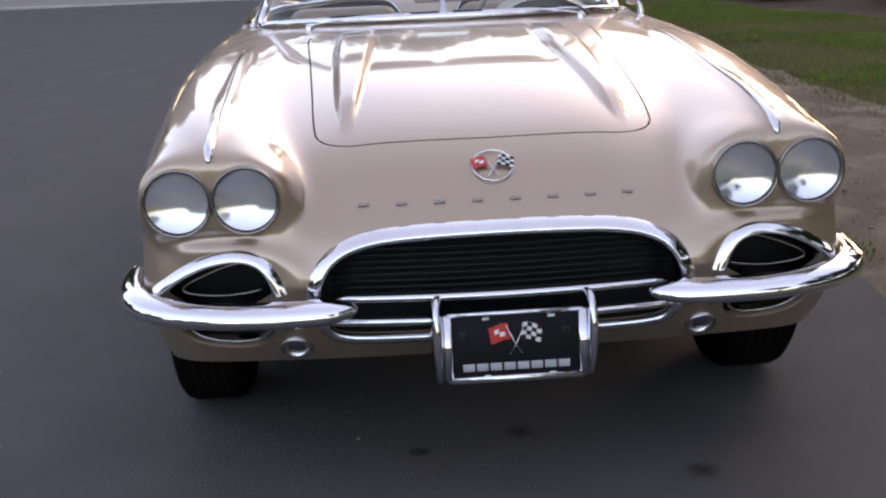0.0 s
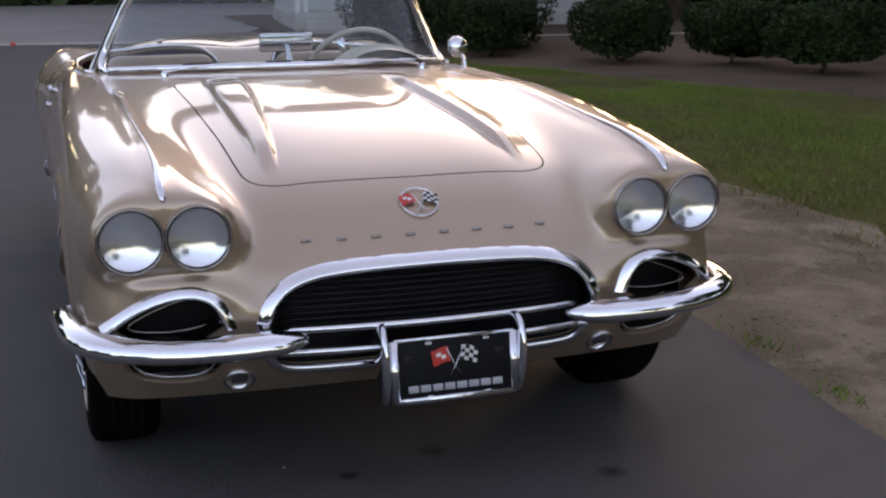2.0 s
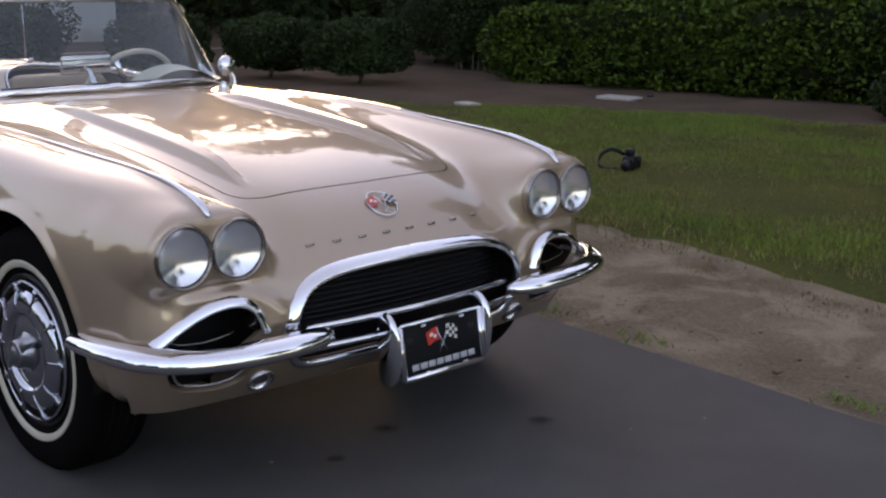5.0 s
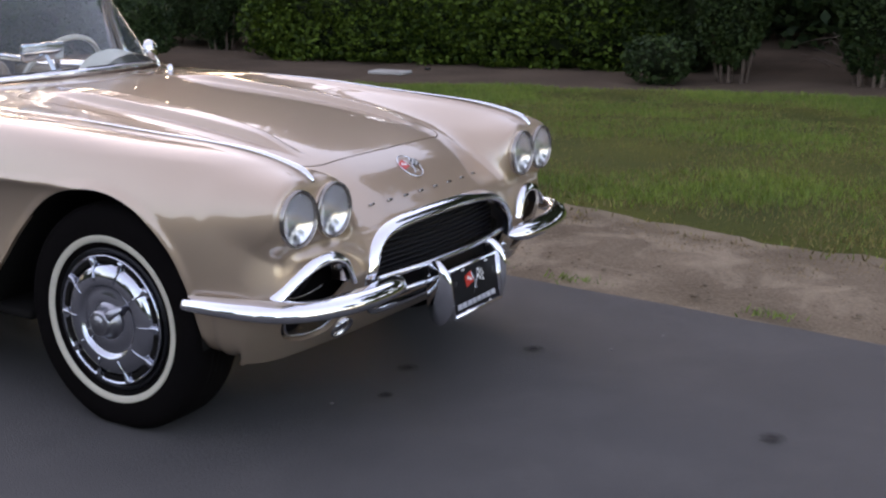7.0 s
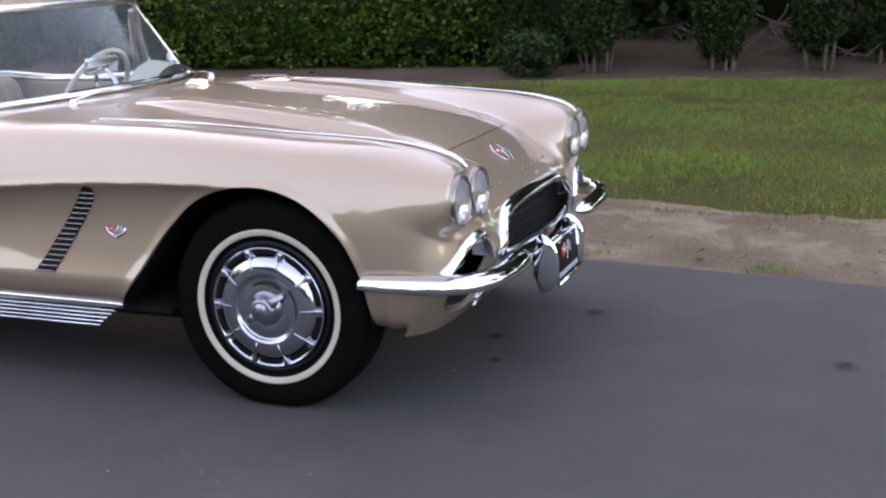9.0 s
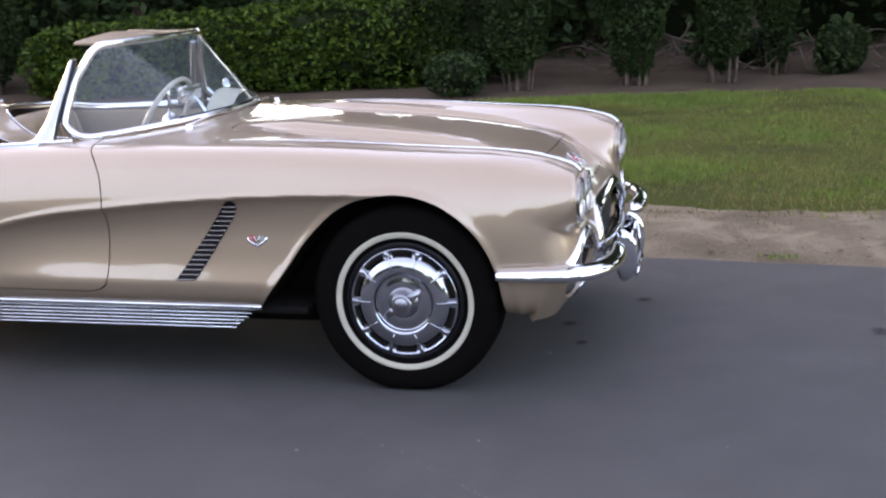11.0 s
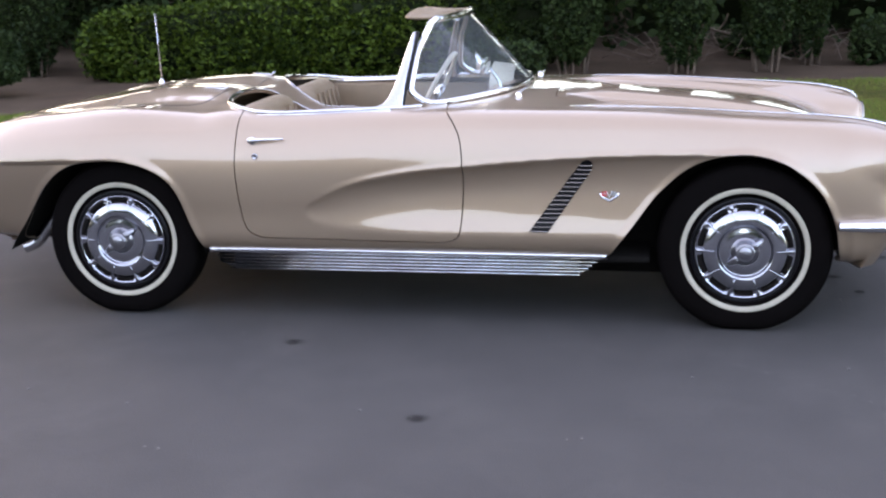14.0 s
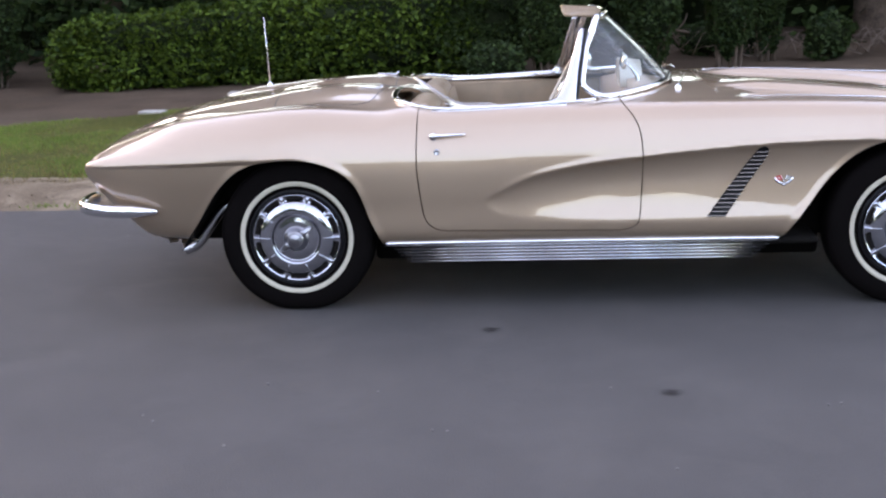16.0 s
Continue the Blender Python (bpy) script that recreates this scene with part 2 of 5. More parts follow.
def sweep(path, section, closed=False, up=(0, 0, 1), scale=None, caps=True):
    """A section (across, up) carried along a path."""
    p, s = np.asarray(path, float), np.asarray(section, float)
    n, m = len(p), len(s)
    tan = np.roll(p, -1, 0) - np.roll(p, 1, 0) if closed else np.gradient(p, axis=0)
    tan /= np.linalg.norm(tan, axis=1)[:, None] + 1e-12
    ups = np.broadcast_to(np.asarray(up, float), (n, 3))
    side = np.cross(tan, ups)
    side /= np.linalg.norm(side, axis=1)[:, None] + 1e-12
    top = np.cross(side, tan)
    k = np.ones((n, 2)) if scale is None else np.asarray(scale, float).reshape(n, -1) * np.ones((1, 2))
    v = p[:, None] + side[:, None] * (s[None, :, :1] * k[:, None, :1]) + top[:, None] * (s[None, :, 1:] * k[:, None, 1:])
    f = []
    for i in range(n if closed else n - 1):
        j = (i + 1) % n
        for a in range(m):
            b = (a + 1) % m
            f.append((i * m + a, i * m + b, j * m + b, j * m + a))
    if caps and not closed:
        f.append(tuple(range(m - 1, -1, -1)))
        f.append(tuple((n - 1) * m + a for a in range(m)))
    return v.reshape(-1, 3), f


def lathe(profile, n=48, axis="y"):
    """Turns a profile of (radius, along) round an axis."""
    v, f, k = [], [], len(profile)
    for i in range(n):
        c, s = math.cos(2 * math.pi * i / n), math.sin(2 * math.pi * i / n)
        for r, h in profile:
            v.append((r * c, h, r * s) if axis == "y" else (h, r * c, r * s) if axis == "x" else (r * c, r * s, h))
    for i in range(n):
        j = (i + 1) % n
        for a in range(k - 1):
            q = (i * k + a, i * k + a + 1, j * k + a + 1, j * k + a)
            f.append(q if axis != "y" else tuple(reversed(q)))
    return v, f


def inside_distance(px, pz, poly):
    """Signed distance to a closed outline: below zero inside."""
    d, odd = np.full(px.shape, 1e9), np.zeros(px.shape, bool)
    k = len(poly)
    for i in range(k):
        (ax, az), (bx, bz) = poly[i], poly[(i + 1) % k]
        ex, ez = bx - ax, bz - az
        t = np.clip(((px - ax) * ex + (pz - az) * ez) / (ex * ex + ez * ez + 1e-12), 0, 1)
        d = np.minimum(d, np.hypot(px - ax - t * ex, pz - az - t * ez))
        odd ^= ((az > pz) != (bz > pz)) & (px < (bx - ax) * (pz - az) / (bz - az + 1e-12) + ax)
    return np.where(odd, -d, d)


def smoothstep(x):
    x = np.clip(x, 0, 1)
    return x * x * (3 - 2 * x)


def cut(piece, f):
    """Cuts triangles (verts, normals, faces) along f = 0 into the part where f < 0 and the rest."""
    v, nrm, tri = piece
    v, nrm, f = list(map(tuple, v)), list(map(tuple, nrm)), list(f)
    made = {}

    def mid(a, b):
        key = (a, b) if a < b else (b, a)
        if key not in made:
            t = min(max(f[a] / (f[a] - f[b]), 0.0), 1.0)
            made[key] = len(v)
            v.append(tuple(v[a][c] + t * (v[b][c] - v[a][c]) for c in range(3)))
            q = [nrm[a][c] + t * (nrm[b][c] - nrm[a][c]) for c in range(3)]
            s = math.sqrt(sum(c * c for c in q)) or 1.0
            nrm.append(tuple(c / s for c in q))
            f.append(0.0)
        return made[key]

    tri = np.asarray(tri, int).reshape(-1, 3)
    neg3 = np.asarray(f)[tri] < 0
    count = neg3.sum(1)
    low, high = [tuple(t) for t in tri[count == 3].tolist()], [tuple(t) for t in tri[count == 0].tolist()]
    for t in tri[(count == 1) | (count == 2)].tolist():
        neg = [f[i] < 0 for i in t]
        k = neg.index(True) if sum(neg) == 1 else neg.index(False)
        a, b, c = t[k], t[(k + 1) % 3], t[(k + 2) % 3]
        ab, ac = mid(a, b), mid(a, c)
        one, two = (low, high) if neg[k] else (high, low)
        one.append((a, ab, ac))
        two += [(ab, b, c), (ab, c, ac)]

    def tidy(faces):
        used = sorted({i for t in faces for i in t})
        at = {o: n for n, o in enumerate(used)}
        return np.array([v[i] for i in used]).reshape(-1, 3), np.array([nrm[i] for i in used]).reshape(-1, 3), [tuple(at[i] for i in t) for t in faces]

    return tidy(low), tidy(high)


def panel(piece, lip=0.014):
    """A panel of sheet with its rim turned in."""
    v, nrm, tri = piece
    count = {}
    for t in tri:
        for a, b in ((t[0], t[1]), (t[1], t[2]), (t[2], t[0])):
            count[(a, b)] = 1
    v, nrm, faces = [tuple(p) for p in v], [tuple(p) for p in nrm], list(tri)
    for a, b in [e for e in count if (e[1], e[0]) not in count]:
        pa, pb, na, nb = (Vector(q) for q in (v[a], v[b], nrm[a], nrm[b]))
        n = (pb - pa).cross(na)
        if n.length < 1e-9:
            continue
        n = tuple(n.normalized())
        k = len(v)
        v += [tuple(pa), tuple(pb), tuple(pb - nb * lip), tuple(pa - na * lip)]
        nrm += [n] * 4
        faces.append((k + 1, k, k + 3, k + 2))
    return v, faces, nrm


# ---- the car's skin ----
ROWS = []


def station(x, y, z):
    """One rib of the skin, from the middle of the car outwards and down."""
    x = x if isinstance(x, tuple) else (x,) * 10
    ROWS.append(np.array([x, y, z], float).T)


# tail, from below upwards
station((-1.94, -1.94, -1.94, -1.94, -1.94, -1.94, -1.93, -1.92, -1.90, -1.82), (0, .22, .40, .50, .60, .66, .68, .68, .66, .50),
        (.285, .285, .285, .285, .285, .285, .285, .28, .275, .26))
station((-2.17, -2.17, -2.17, -2.165, -2.16, -2.145, -2.12, -2.06, -1.97, -1.85), (0, .24, .42, .52, .62, .70, .735, .745, .71, .52),
        (.43, .43, .43, .43, .43, .43, .43, .375, .295, .265))
station((-2.225, -2.225, -2.225, -2.22, -2.215, -2.205, -2.175, -2.07, -1.96, -1.85), (0, .25, .43, .53, .63, .72, .76, .765, .735, .54),
        (.57, .57, .565, .56, .555, .55, .545, .43, .298, .265))
station((-2.25, -2.25, -2.25, -2.25, -2.255, -2.25, -2.215, -2.07, -1.96, -1.85), (0, .25, .43, .53, .63, .725, .785, .79, .75, .55),
        (.695, .692, .68, .67, .66, .652, .640, .44, .300, .265))
station((-2.05, -2.05, -2.05, -2.05, -2.05, -2.05, -2.05, -2.00, -1.90, -1.80), (0, .25, .43, .53, .635, .735, .825, .815, .77, .58),
        (.775, .772, .758, .752, .748, .722, .655, .45, .298, .265))
# sides and top
station(-1.75, (0, .25, .43, .53, .64, .765, .868, .845, .795, .62), (.85, .847, .833, .832, .846, .825, .672, .44, .295, .27))
station(-1.35, (0, .25, .43, .53, .645, .78, .885, .86, .82, .65), (.925, .921, .896, .882, .893, .877, .68, .43, .285, .26))
station(-1.0, (0, .25, .43, .53, .645, .765, .865, .85, .825, .66), (.935, .932, .918, .895, .882, .860, .68, .43, .28, .25))
station(-.65, (0, .25, .43, .55, .67, .765, .848, .84, .82, .66), (.91, .908, .90, .883, .860, .826, .68, .43, .28, .25))
station(-.15, (0, .25, .43, .55, .68, .775, .850, .84, .82, .66), (.905, .904, .898, .888, .870, .838, .68, .43, .28, .25))
station(.40, (0, .25, .44, .55, .67, .785, .858, .848, .825, .66), (.898, .896, .888, .880, .868, .846, .68, .43, .28, .25))
station(.90, (0, .25, .44, .53, .65, .785, .863, .852, .828, .66), (.872, .868, .850, .848, .858, .842, .68, .43, .28, .25))
station(1.35, (0, .25, .44, .52, .64, .775, .857, .852, .825, .66), (.828, .824, .796, .800, .834, .812, .67, .43, .28, .25))
station((1.62,) * 7 + (1.62, 1.61, 1.60), (0, .25, .435, .51, .635, .762, .835, .838, .80, .64), (.772, .769, .745, .766, .82, .788, .665, .43, .28, .25))
# nose, from the fender tops down to the valance
station((1.755, 1.753, 1.745, 1.80, 1.81, 1.80, 1.760, 1.70, 1.685, 1.68), (0, .25, .43, .495, .635, .757, .812, .830, .792, .63),
        (.716, .714, .698, .742, .792, .755, .66, .445, .262, .255))
station((1.825, 1.822, 1.815, 1.872, 1.888, 1.876, 1.830, 1.728, 1.695, 1.685), (0, .25, .42, .483, .634, .768, .800, .828, .788, .62),
        (.664, .662, .652, .70, .752, .722, .655, .452, .259, .254))
station((1.878, 1.875, 1.868, 1.887, 1.893, 1.874, 1.828, 1.752, 1.703, 1.690), (0, .25, .42, .487, .634, .755, .796, .825, .782, .60),
        (.608, .607, .602, .625, .66, .64, .615, .452, .258, .253))
station((1.918, 1.915, 1.903, 1.896, 1.888, 1.868, 1.824, 1.778, 1.712, 1.695), (0, .25, .42, .50, .634, .742, .795, .822, .784, .58),
        (.558, .557, .555, .560, .568, .570, .565, .450, .258, .252))
station((1.940, 1.938, 1.928, 1.920, 1.912, 1.893, 1.858, 1.803, 1.722, 1.698), (0, .25, .42, .50, .634, .747, .796, .818, .786, .58),
        (.47, .47, .47, .47, .47, .47, .465, .430, .258, .252))
station((1.922, 1.920, 1.912, 1.902, 1.895, 1.872, 1.838, 1.795, 1.728, 1.698), (0, .25, .42, .50, .634, .742, .795, .815, .785, .57),
        (.36, .36, .36, .36, .362, .366, .37, .345, .260, .252))
station((1.832, 1.830, 1.826, 1.822, 1.818, 1.810, 1.793, 1.760, 1.722, 1.692), (0, .25, .41, .49, .595, .672, .728, .764, .775, .56),
        (.254, .254, .255, .256, .258, .259, .259, .258, .258, .252))


def refine(a, counts):
    """Smooth samples between the rows of a, counts[i] steps in the i-th span."""
    k, out = len(a), []
    for i in range(k - 1):
        p0, p1, p2, p3 = a[max(i - 1, 0)], a[i], a[i + 1], a[min(i + 2, k - 1)]
        for j in range(counts[i]):
            f = j / counts[i]
            out.append(0.5 * (2 * p1 + (p2 - p0) * f + (2 * p0 - 5 * p1 + 4 * p2 - p3) * f * f + (3 * p1 - p0 - 3 * p2 + p3) * f ** 3))
    return np.array(out + [a[-1]])


def relax(a, times):
    for _ in range(times):
        a[1:-1] = 0.5 * a[1:-1] + 0.25 * (a[:-2] + a[2:])
    return a


rows = np.array(ROWS)
flip = rows[:, :0:-1] * np.array([1, -1, 1])
cage = np.concatenate([flip, rows], 1)
skin = refine(cage, [6, 6, 8, 10, 20, 26, 24, 24, 34, 36, 32, 30, 22, 14, 10, 10, 10, 10, 8, 6])
across = [4, 11, 32, 22, 11, 11, 11, 34, 16]
skin = refine(np.swapaxes(skin, 0, 1), across + across[::-1])
skin = np.swapaxes(relax(np.swapaxes(relax(skin, 16), 0, 1), 18), 0, 1)
skin = np.swapaxes(skin, 0, 1).copy()
X, Y, Z = skin[..., 0], skin[..., 1], skin[..., 2]
A = abs(Y)
# even out the swell of the flanks
swell = (smoothstep((A - .74) / .04) * smoothstep((.80 - Z) / .05) * smoothstep((Z - .50) / .05) * smoothstep((X + 1.40) / .25) * smoothstep((1.72 - X) / .15))[:, 1:-1, None] * .5
for _ in range(150):
    skin[:, 1:-1] += swell * (.5 * (skin[:, 2:] + skin[:, :-2]) - skin[:, 1:-1])
A = abs(Y)
# soften the corner below the headlamps
soft = (smoothstep((X - 1.67) / .07) * smoothstep((A - .715) / .04) * smoothstep((.655 - Z) / .04) * smoothstep((Z - .285) / .05))[1:-1, 1:-1, None] * .5
for _ in range(60):
    skin[1:-1, 1:-1] += soft * (.25 * (skin[2:, 1:-1] + skin[:-2, 1:-1] + skin[1:-1, 2:] + skin[1:-1, :-2]) - skin[1:-1, 1:-1])
A = abs(Y)

# draw the fender's lower front corner as one even curve from the wheel opening to the valance
first, last = -57, -8
step = np.linspace(0, 1, last - first + 1)[:, None, None]
even = skin[first] * (1 - step) + skin[last] * step
even[..., 1] += np.sign(even[..., 1]) * .028 * (step * (1 - step))[..., 0]
share = (smoothstep((.45 - Z) / .05) * smoothstep((A - .60) / .05))[first:last + 1, :, None]
skin[first:last + 1] += share * (even - skin[first:last + 1])
soft = (smoothstep((X - 1.70) / .04) * smoothstep((A - .64) / .06) * smoothstep((.46 - Z) / .05))[1:-1, 1:-1, None] * .5
for _ in range(30):
    skin[1:-1, 1:-1] += soft * (.25 * (skin[2:, 1:-1] + skin[:-2, 1:-1] + skin[1:-1, 2:] + skin[1:-1, :-2]) - skin[1:-1, 1:-1])
A = abs(Y)

COVE = np.concatenate([spline([(1.40, .665), (1.30, .69), (1.10, .697), (.75, .689), (.44, .669), (.19, .645), (-.04, .620), (-.28, .568), (-.43, .500), (-.478, .468)], 44),
                       spline([(-.478, .462), (-.43, .425), (-.31, .396), (-.05, .382), (.30, .38), (.83, .378), (1.3, .36)], 30)])
ARCH_F = spline([(.70, .18), (.755, .275), (.87, .43), (.97, .56), (1.10, .665), (1.27, .706), (1.43, .672), (1.56, .57), (1.627, .44), (1.652, .29), (1.658, .18)], 60)
ARCH_R = spline([(-1.84, .18), (-1.795, .29), (-1.72, .40), (-1.625, .54), (-1.50, .64), (-1.33, .672), (-1.16, .65), (-1.03, .565), (-.965, .40), (-.92, .29), (-.90, .18)], 60)

# side cove: a hollow with a hard upper edge that runs out to the rear
cove = inside_distance(X, Z, COVE)
deep = 0.035 * smoothstep((X + .50) / .60) + 0.004
side = (A > .70) & (Z < .80)
roof, sole = COVE[:44][::-1], COVE[44:]
z_roof, z_sole = np.interp(X, roof[:, 0], roof[:, 1]), np.interp(X, sole[:, 0], sole[:, 1])
fall = np.clip((z_roof - Z) / np.maximum(z_roof - z_sole, .02), 0, 1)
scoop = np.sin(np.pi * fall ** .66) * smoothstep((X + .478) / .05) * smoothstep((1.40 - X) / .10)
Y -= np.sign(Y) * np.where(side, deep * scoop, 0)
Y += np.sign(Y) * np.where(side & (Z > .45), .0035 * smoothstep((X + .48) / .3) * np.exp(-((cove - .010) / .010) ** 2), 0)
# crease along the tail: the panel below it lies further in
line = .668 + (X + 1.5) * .03
under = smoothstep((line - Z) / .011) * smoothstep((-1.2 - X) / .15) * smoothstep((X + 2.25) / .08)
Y -= np.sign(Y) * np.where((A > .6) & (Z < .72), (.018 + .12 * np.clip(line - Z, 0, .3)) * under, 0)
# raised lip round the wheel openings
for arch in (ARCH_F, ARCH_R):
    d = abs(inside_distance(X, Z, arch))
    Y += np.sign(Y) * np.where((A > .70) & (Z < .80), .0055 * smoothstep(1 - d / .028), 0)
# two long blisters on the bonnet
blister = smoothstep((1.645 - X) / .20) * smoothstep((X - .50) / .30)
width = .012 + .046 * np.clip((1.645 - X) / .75, 0, 1) ** .75
Z += np.where(Z > .6, .023 * blister * smoothstep(2.1 * (1.12 - abs(A - .335 + .033 * (1.6 - X)) / width)), 0)
# twin fairings behind the seats, and the dip between them
hump = smoothstep((-.80 - X) / .12) * smoothstep((X + 1.75) / .75)
Z += np.where(Z > .6, hump * (.012 * np.exp(-((A - .34) / .20) ** 2) - .012 * np.exp(-(A / .09) ** 2)), 0)
# the deck sinks a little towards the sides, and falls away between the seats
Z -= .024 * smoothstep((Z - .74) / .12) * smoothstep((-.80 - X) / .16) * smoothstep((X + 1.95) / .45)
Z -= .024 * smoothstep((Z - .80) / .08) * np.exp(-((X + .82) / .13) ** 2) * smoothstep((.60 - A) / .2)
Z -= np.where((Z > .6) & (A < .24), .13 * smoothstep((X + .87) / .27) * smoothstep((-.30 - X) / .1), 0)
# each headlamp sits in a rounded lip, with a hollow under it and a brow over the inlet
near_nose = smoothstep((X - 1.70) / .08)
for ly, lz in ((.560, .6655), (.711, .6655)):
    d = np.hypot(A - ly, Z - lz)
    pull = smoothstep((.128 - d) / .052) * near_nose
    X += np.where(d < .128, pull * np.clip(1.893 - X, 0, .07), 0)
brow = np.hypot((A - .63) / .155, (Z - .475) / .072)
X += near_nose * smoothstep((Z - .44) / .03) * .011 * np.exp(-((brow - 1.12) / .26) ** 2) * smoothstep((.75 - A) / .06)
X -= near_nose * .009 * np.exp(-((Z - .577) / .014) ** 2) * smoothstep((A - .52) / .04) * smoothstep((.785 - A) / .05)
# ridge that carries the spear on each front fender
ridge = smoothstep((X - .55) / .3) * smoothstep((1.93 - X) / .06)
Z += np.where((Z > .62), .010 * ridge * np.exp(-((A - .634) / .014) ** 2), 0)

gu, gv = np.gradient(skin, axis=0), np.gradient(skin, axis=1)
nrm = np.cross(gv, gu)
nrm /= np.linalg.norm(nrm, axis=2)[..., None] + 1e-12
if nrm[skin.shape[0] // 2, skin.shape[1] // 2, 2] < 0:
    nrm = -nrm
nu, nv = skin.shape[:2]
ids = np.arange(nu * nv).reshape(nu, nv)
quads = np.stack([ids[:-1, :-1], ids[:-1, 1:], ids[1:, 1:], ids[1:, :-1]], -1).reshape(-1, 4)
tris = np.concatenate([quads[:, [0, 1, 2]], quads[:, [0, 2, 3]]])
p = skin.reshape(-1, 3)
mid = nu // 2 * (nv - 1) + nv // 2
e1, e2 = p[tris[mid][1]] - p[tris[mid][0]], p[tris[mid][2]] - p[tris[mid][0]]
if np.cross(e1, e2)[2] < 0:
    tris = tris[:, ::-1]
shell = (p, nrm.reshape(-1, 3), [tuple(t) for t in tris])

from mathutils.bvhtree import BVHTree
TREE = BVHTree.FromPolygons([tuple(q) for q in p], [tuple(int(i) for i in t) for t in tris])


def on_skin(point, way):
    """Where a ray meets the skin, and the normal there."""
    place, n, _, _ = TREE.ray_cast(Vector(point), Vector(way).normalized())
    if place is None:
        place, n, _, _ = TREE.find_nearest(Vector(point))
    n = n if n.dot(Vector(way)) < 0 else -n
    return place, n


def top_at(x, y, lift=0.0):
    q, n = on_skin((x, y, 2), (0, 0, -1))
    return q + n * lift


def side_at(x, z, sign=-1, lift=0.0):
    q, n = on_skin((x, sign * 2, z), (0, -sign, 0))
    return q + n * lift


def front_at(y, z, lift=0.0):
    q, n = on_skin((3.2, y, z), (-1, 0, 0))
    return q + n * lift


# openings
GRILLE = spline([(0, .556), (.18, .554), (.30, .545), (.375, .515), (.408, .462), (.412, .40), (.388, .345), (.30, .325), (0, .32)], 40)
GRILLE = np.concatenate([GRILLE, (GRILLE[-2:0:-1] * np.array([-1, 1]))])
POD = spline([(.512, .452), (.514, .494), (.530, .521), (.562, .536), (.61, .534), (.66, .521), (.71, .498), (.748, .470), (.764, .448)], 26)
POD = np.concatenate([POD, np.array([(.70, .415), (.58, .41)])])
SLOT = spline([(.525, .385), (.60, .400), (.68, .400), (.735, .392), (.738, .356), (.705, .322), (.63, .306), (.555, .310), (.522, .340)], 30, True)
COCKPIT_HALF = np.concatenate([spline([(.384, 0), (.377, .20), (.325, .40), (.248, .535), (.135, .622), (.01, .662), (-.09, .692), (-.32, .708), (-.62, .708)], 26),
                               spline([(-.70, .70), (-.79, .655), (-.86, .56), (-.885, .42), (-.87, .27), (-.82, .16), (-.72, .105), (-.56, .085), (-.47, .07), (-.45, 0)], 26)])
COCKPIT = np.concatenate([COCKPIT_HALF, COCKPIT_HALF[-2:0:-1] * np.array([1, -1])])
HOOD = spline([(1.705, 0), (1.70, .25), (1.685, .345), (1.64, .40), (1.55, .415), (1.30, .425), (.95, .44), (.62, .455), (.545, .44), (.525, .38), (.52, .20), (.52, 0)], 60)
HOOD = np.concatenate([HOOD, HOOD[-2:0:-1] * np.array([1, -1])])
DOOR = np.concatenate([spline([(-.752, .95), (-.755, .80), (-.758, .62), (-.735, .42), (-.70, .365), (-.65, .347)], 20),
                       spline([(.10, .338), (.155, .355), (.178, .40), (.19, .60), (.182, .74), (.155, .81), (.115, .86), (.045, .95)], 20)])


def carve(piece, f):
    return cut(piece, f)[1]


def poly_of(piece, outline, kind):
    q = piece[0]
    if kind == "top":
        return np.maximum(inside_distance(q[:, 0], q[:, 1], outline), .62 - q[:, 2])
    if kind == "side":
        return np.maximum(inside_distance(q[:, 0], q[:, 2], outline), .46 - abs(q[:, 1]))
    return np.maximum(inside_distance(abs(q[:, 1]) if kind == "pair" else q[:, 1], q[:, 2], outline), 1.70 - q[:, 0])


for outline, kind in ((ARCH_F, "side"), (ARCH_R, "side"), (GRILLE, "front"), (POD, "pair"), (SLOT, "pair"), (COCKPIT, "top")):
    shell = carve(shell, poly_of(shell, outline, kind))
for y, z in ((.560, .6655), (.711, .6655)):
    q = shell[0]
    shell = carve(shell, np.maximum(np.hypot(abs(q[:, 1]) - y, q[:, 2] - z) - .0745, 1.80 - q[:, 0]))
hood_skin, shell = cut(shell, poly_of(shell, HOOD, "top") + .0022)
shell = carve(shell, poly_of(shell, HOOD, "top") - .0022)
doors = {}
for sign in (-1, 1):
    def door_side(piece):
        return np.maximum(poly_of(piece, DOOR, "side"), .6 - sign * piece[0][:, 1])
    doors[sign], shell = cut(shell, door_side(shell) + .0024)
    shell = carve(shell, door_side(shell) - .0024)

car = thing("sports_car", "beige metallic vintage two-seat convertible with chrome trim, parked on asphalt", "car")


def from_panel(piece):
    v, f, n = panel(piece)
    return mesh("panel", v, f, n)


body = part("body", from_panel(shell), PAINT, car, "beige metallic painted body shell")
hood = part("hood", from_panel(hood_skin), PAINT, car, "closed bonnet with two long blisters")
door = {}
for sign in (-1, 1):
    door[sign] = part("door", from_panel(doors[sign]), PAINT, car, "closed door with scooped cove")

# ---- wheels ----
TYRE = [(.205, -.070), (.215, -.082), (.235, -.090), (.262, -.094), (.290, -.093), (.315, -.088), (.330, -.077), (.3365, -.062),
        (.3375, .0), (.3365, .062), (.330, .077), (.315, .088), (.28, .093), (.215, .08), (.205, .07)]


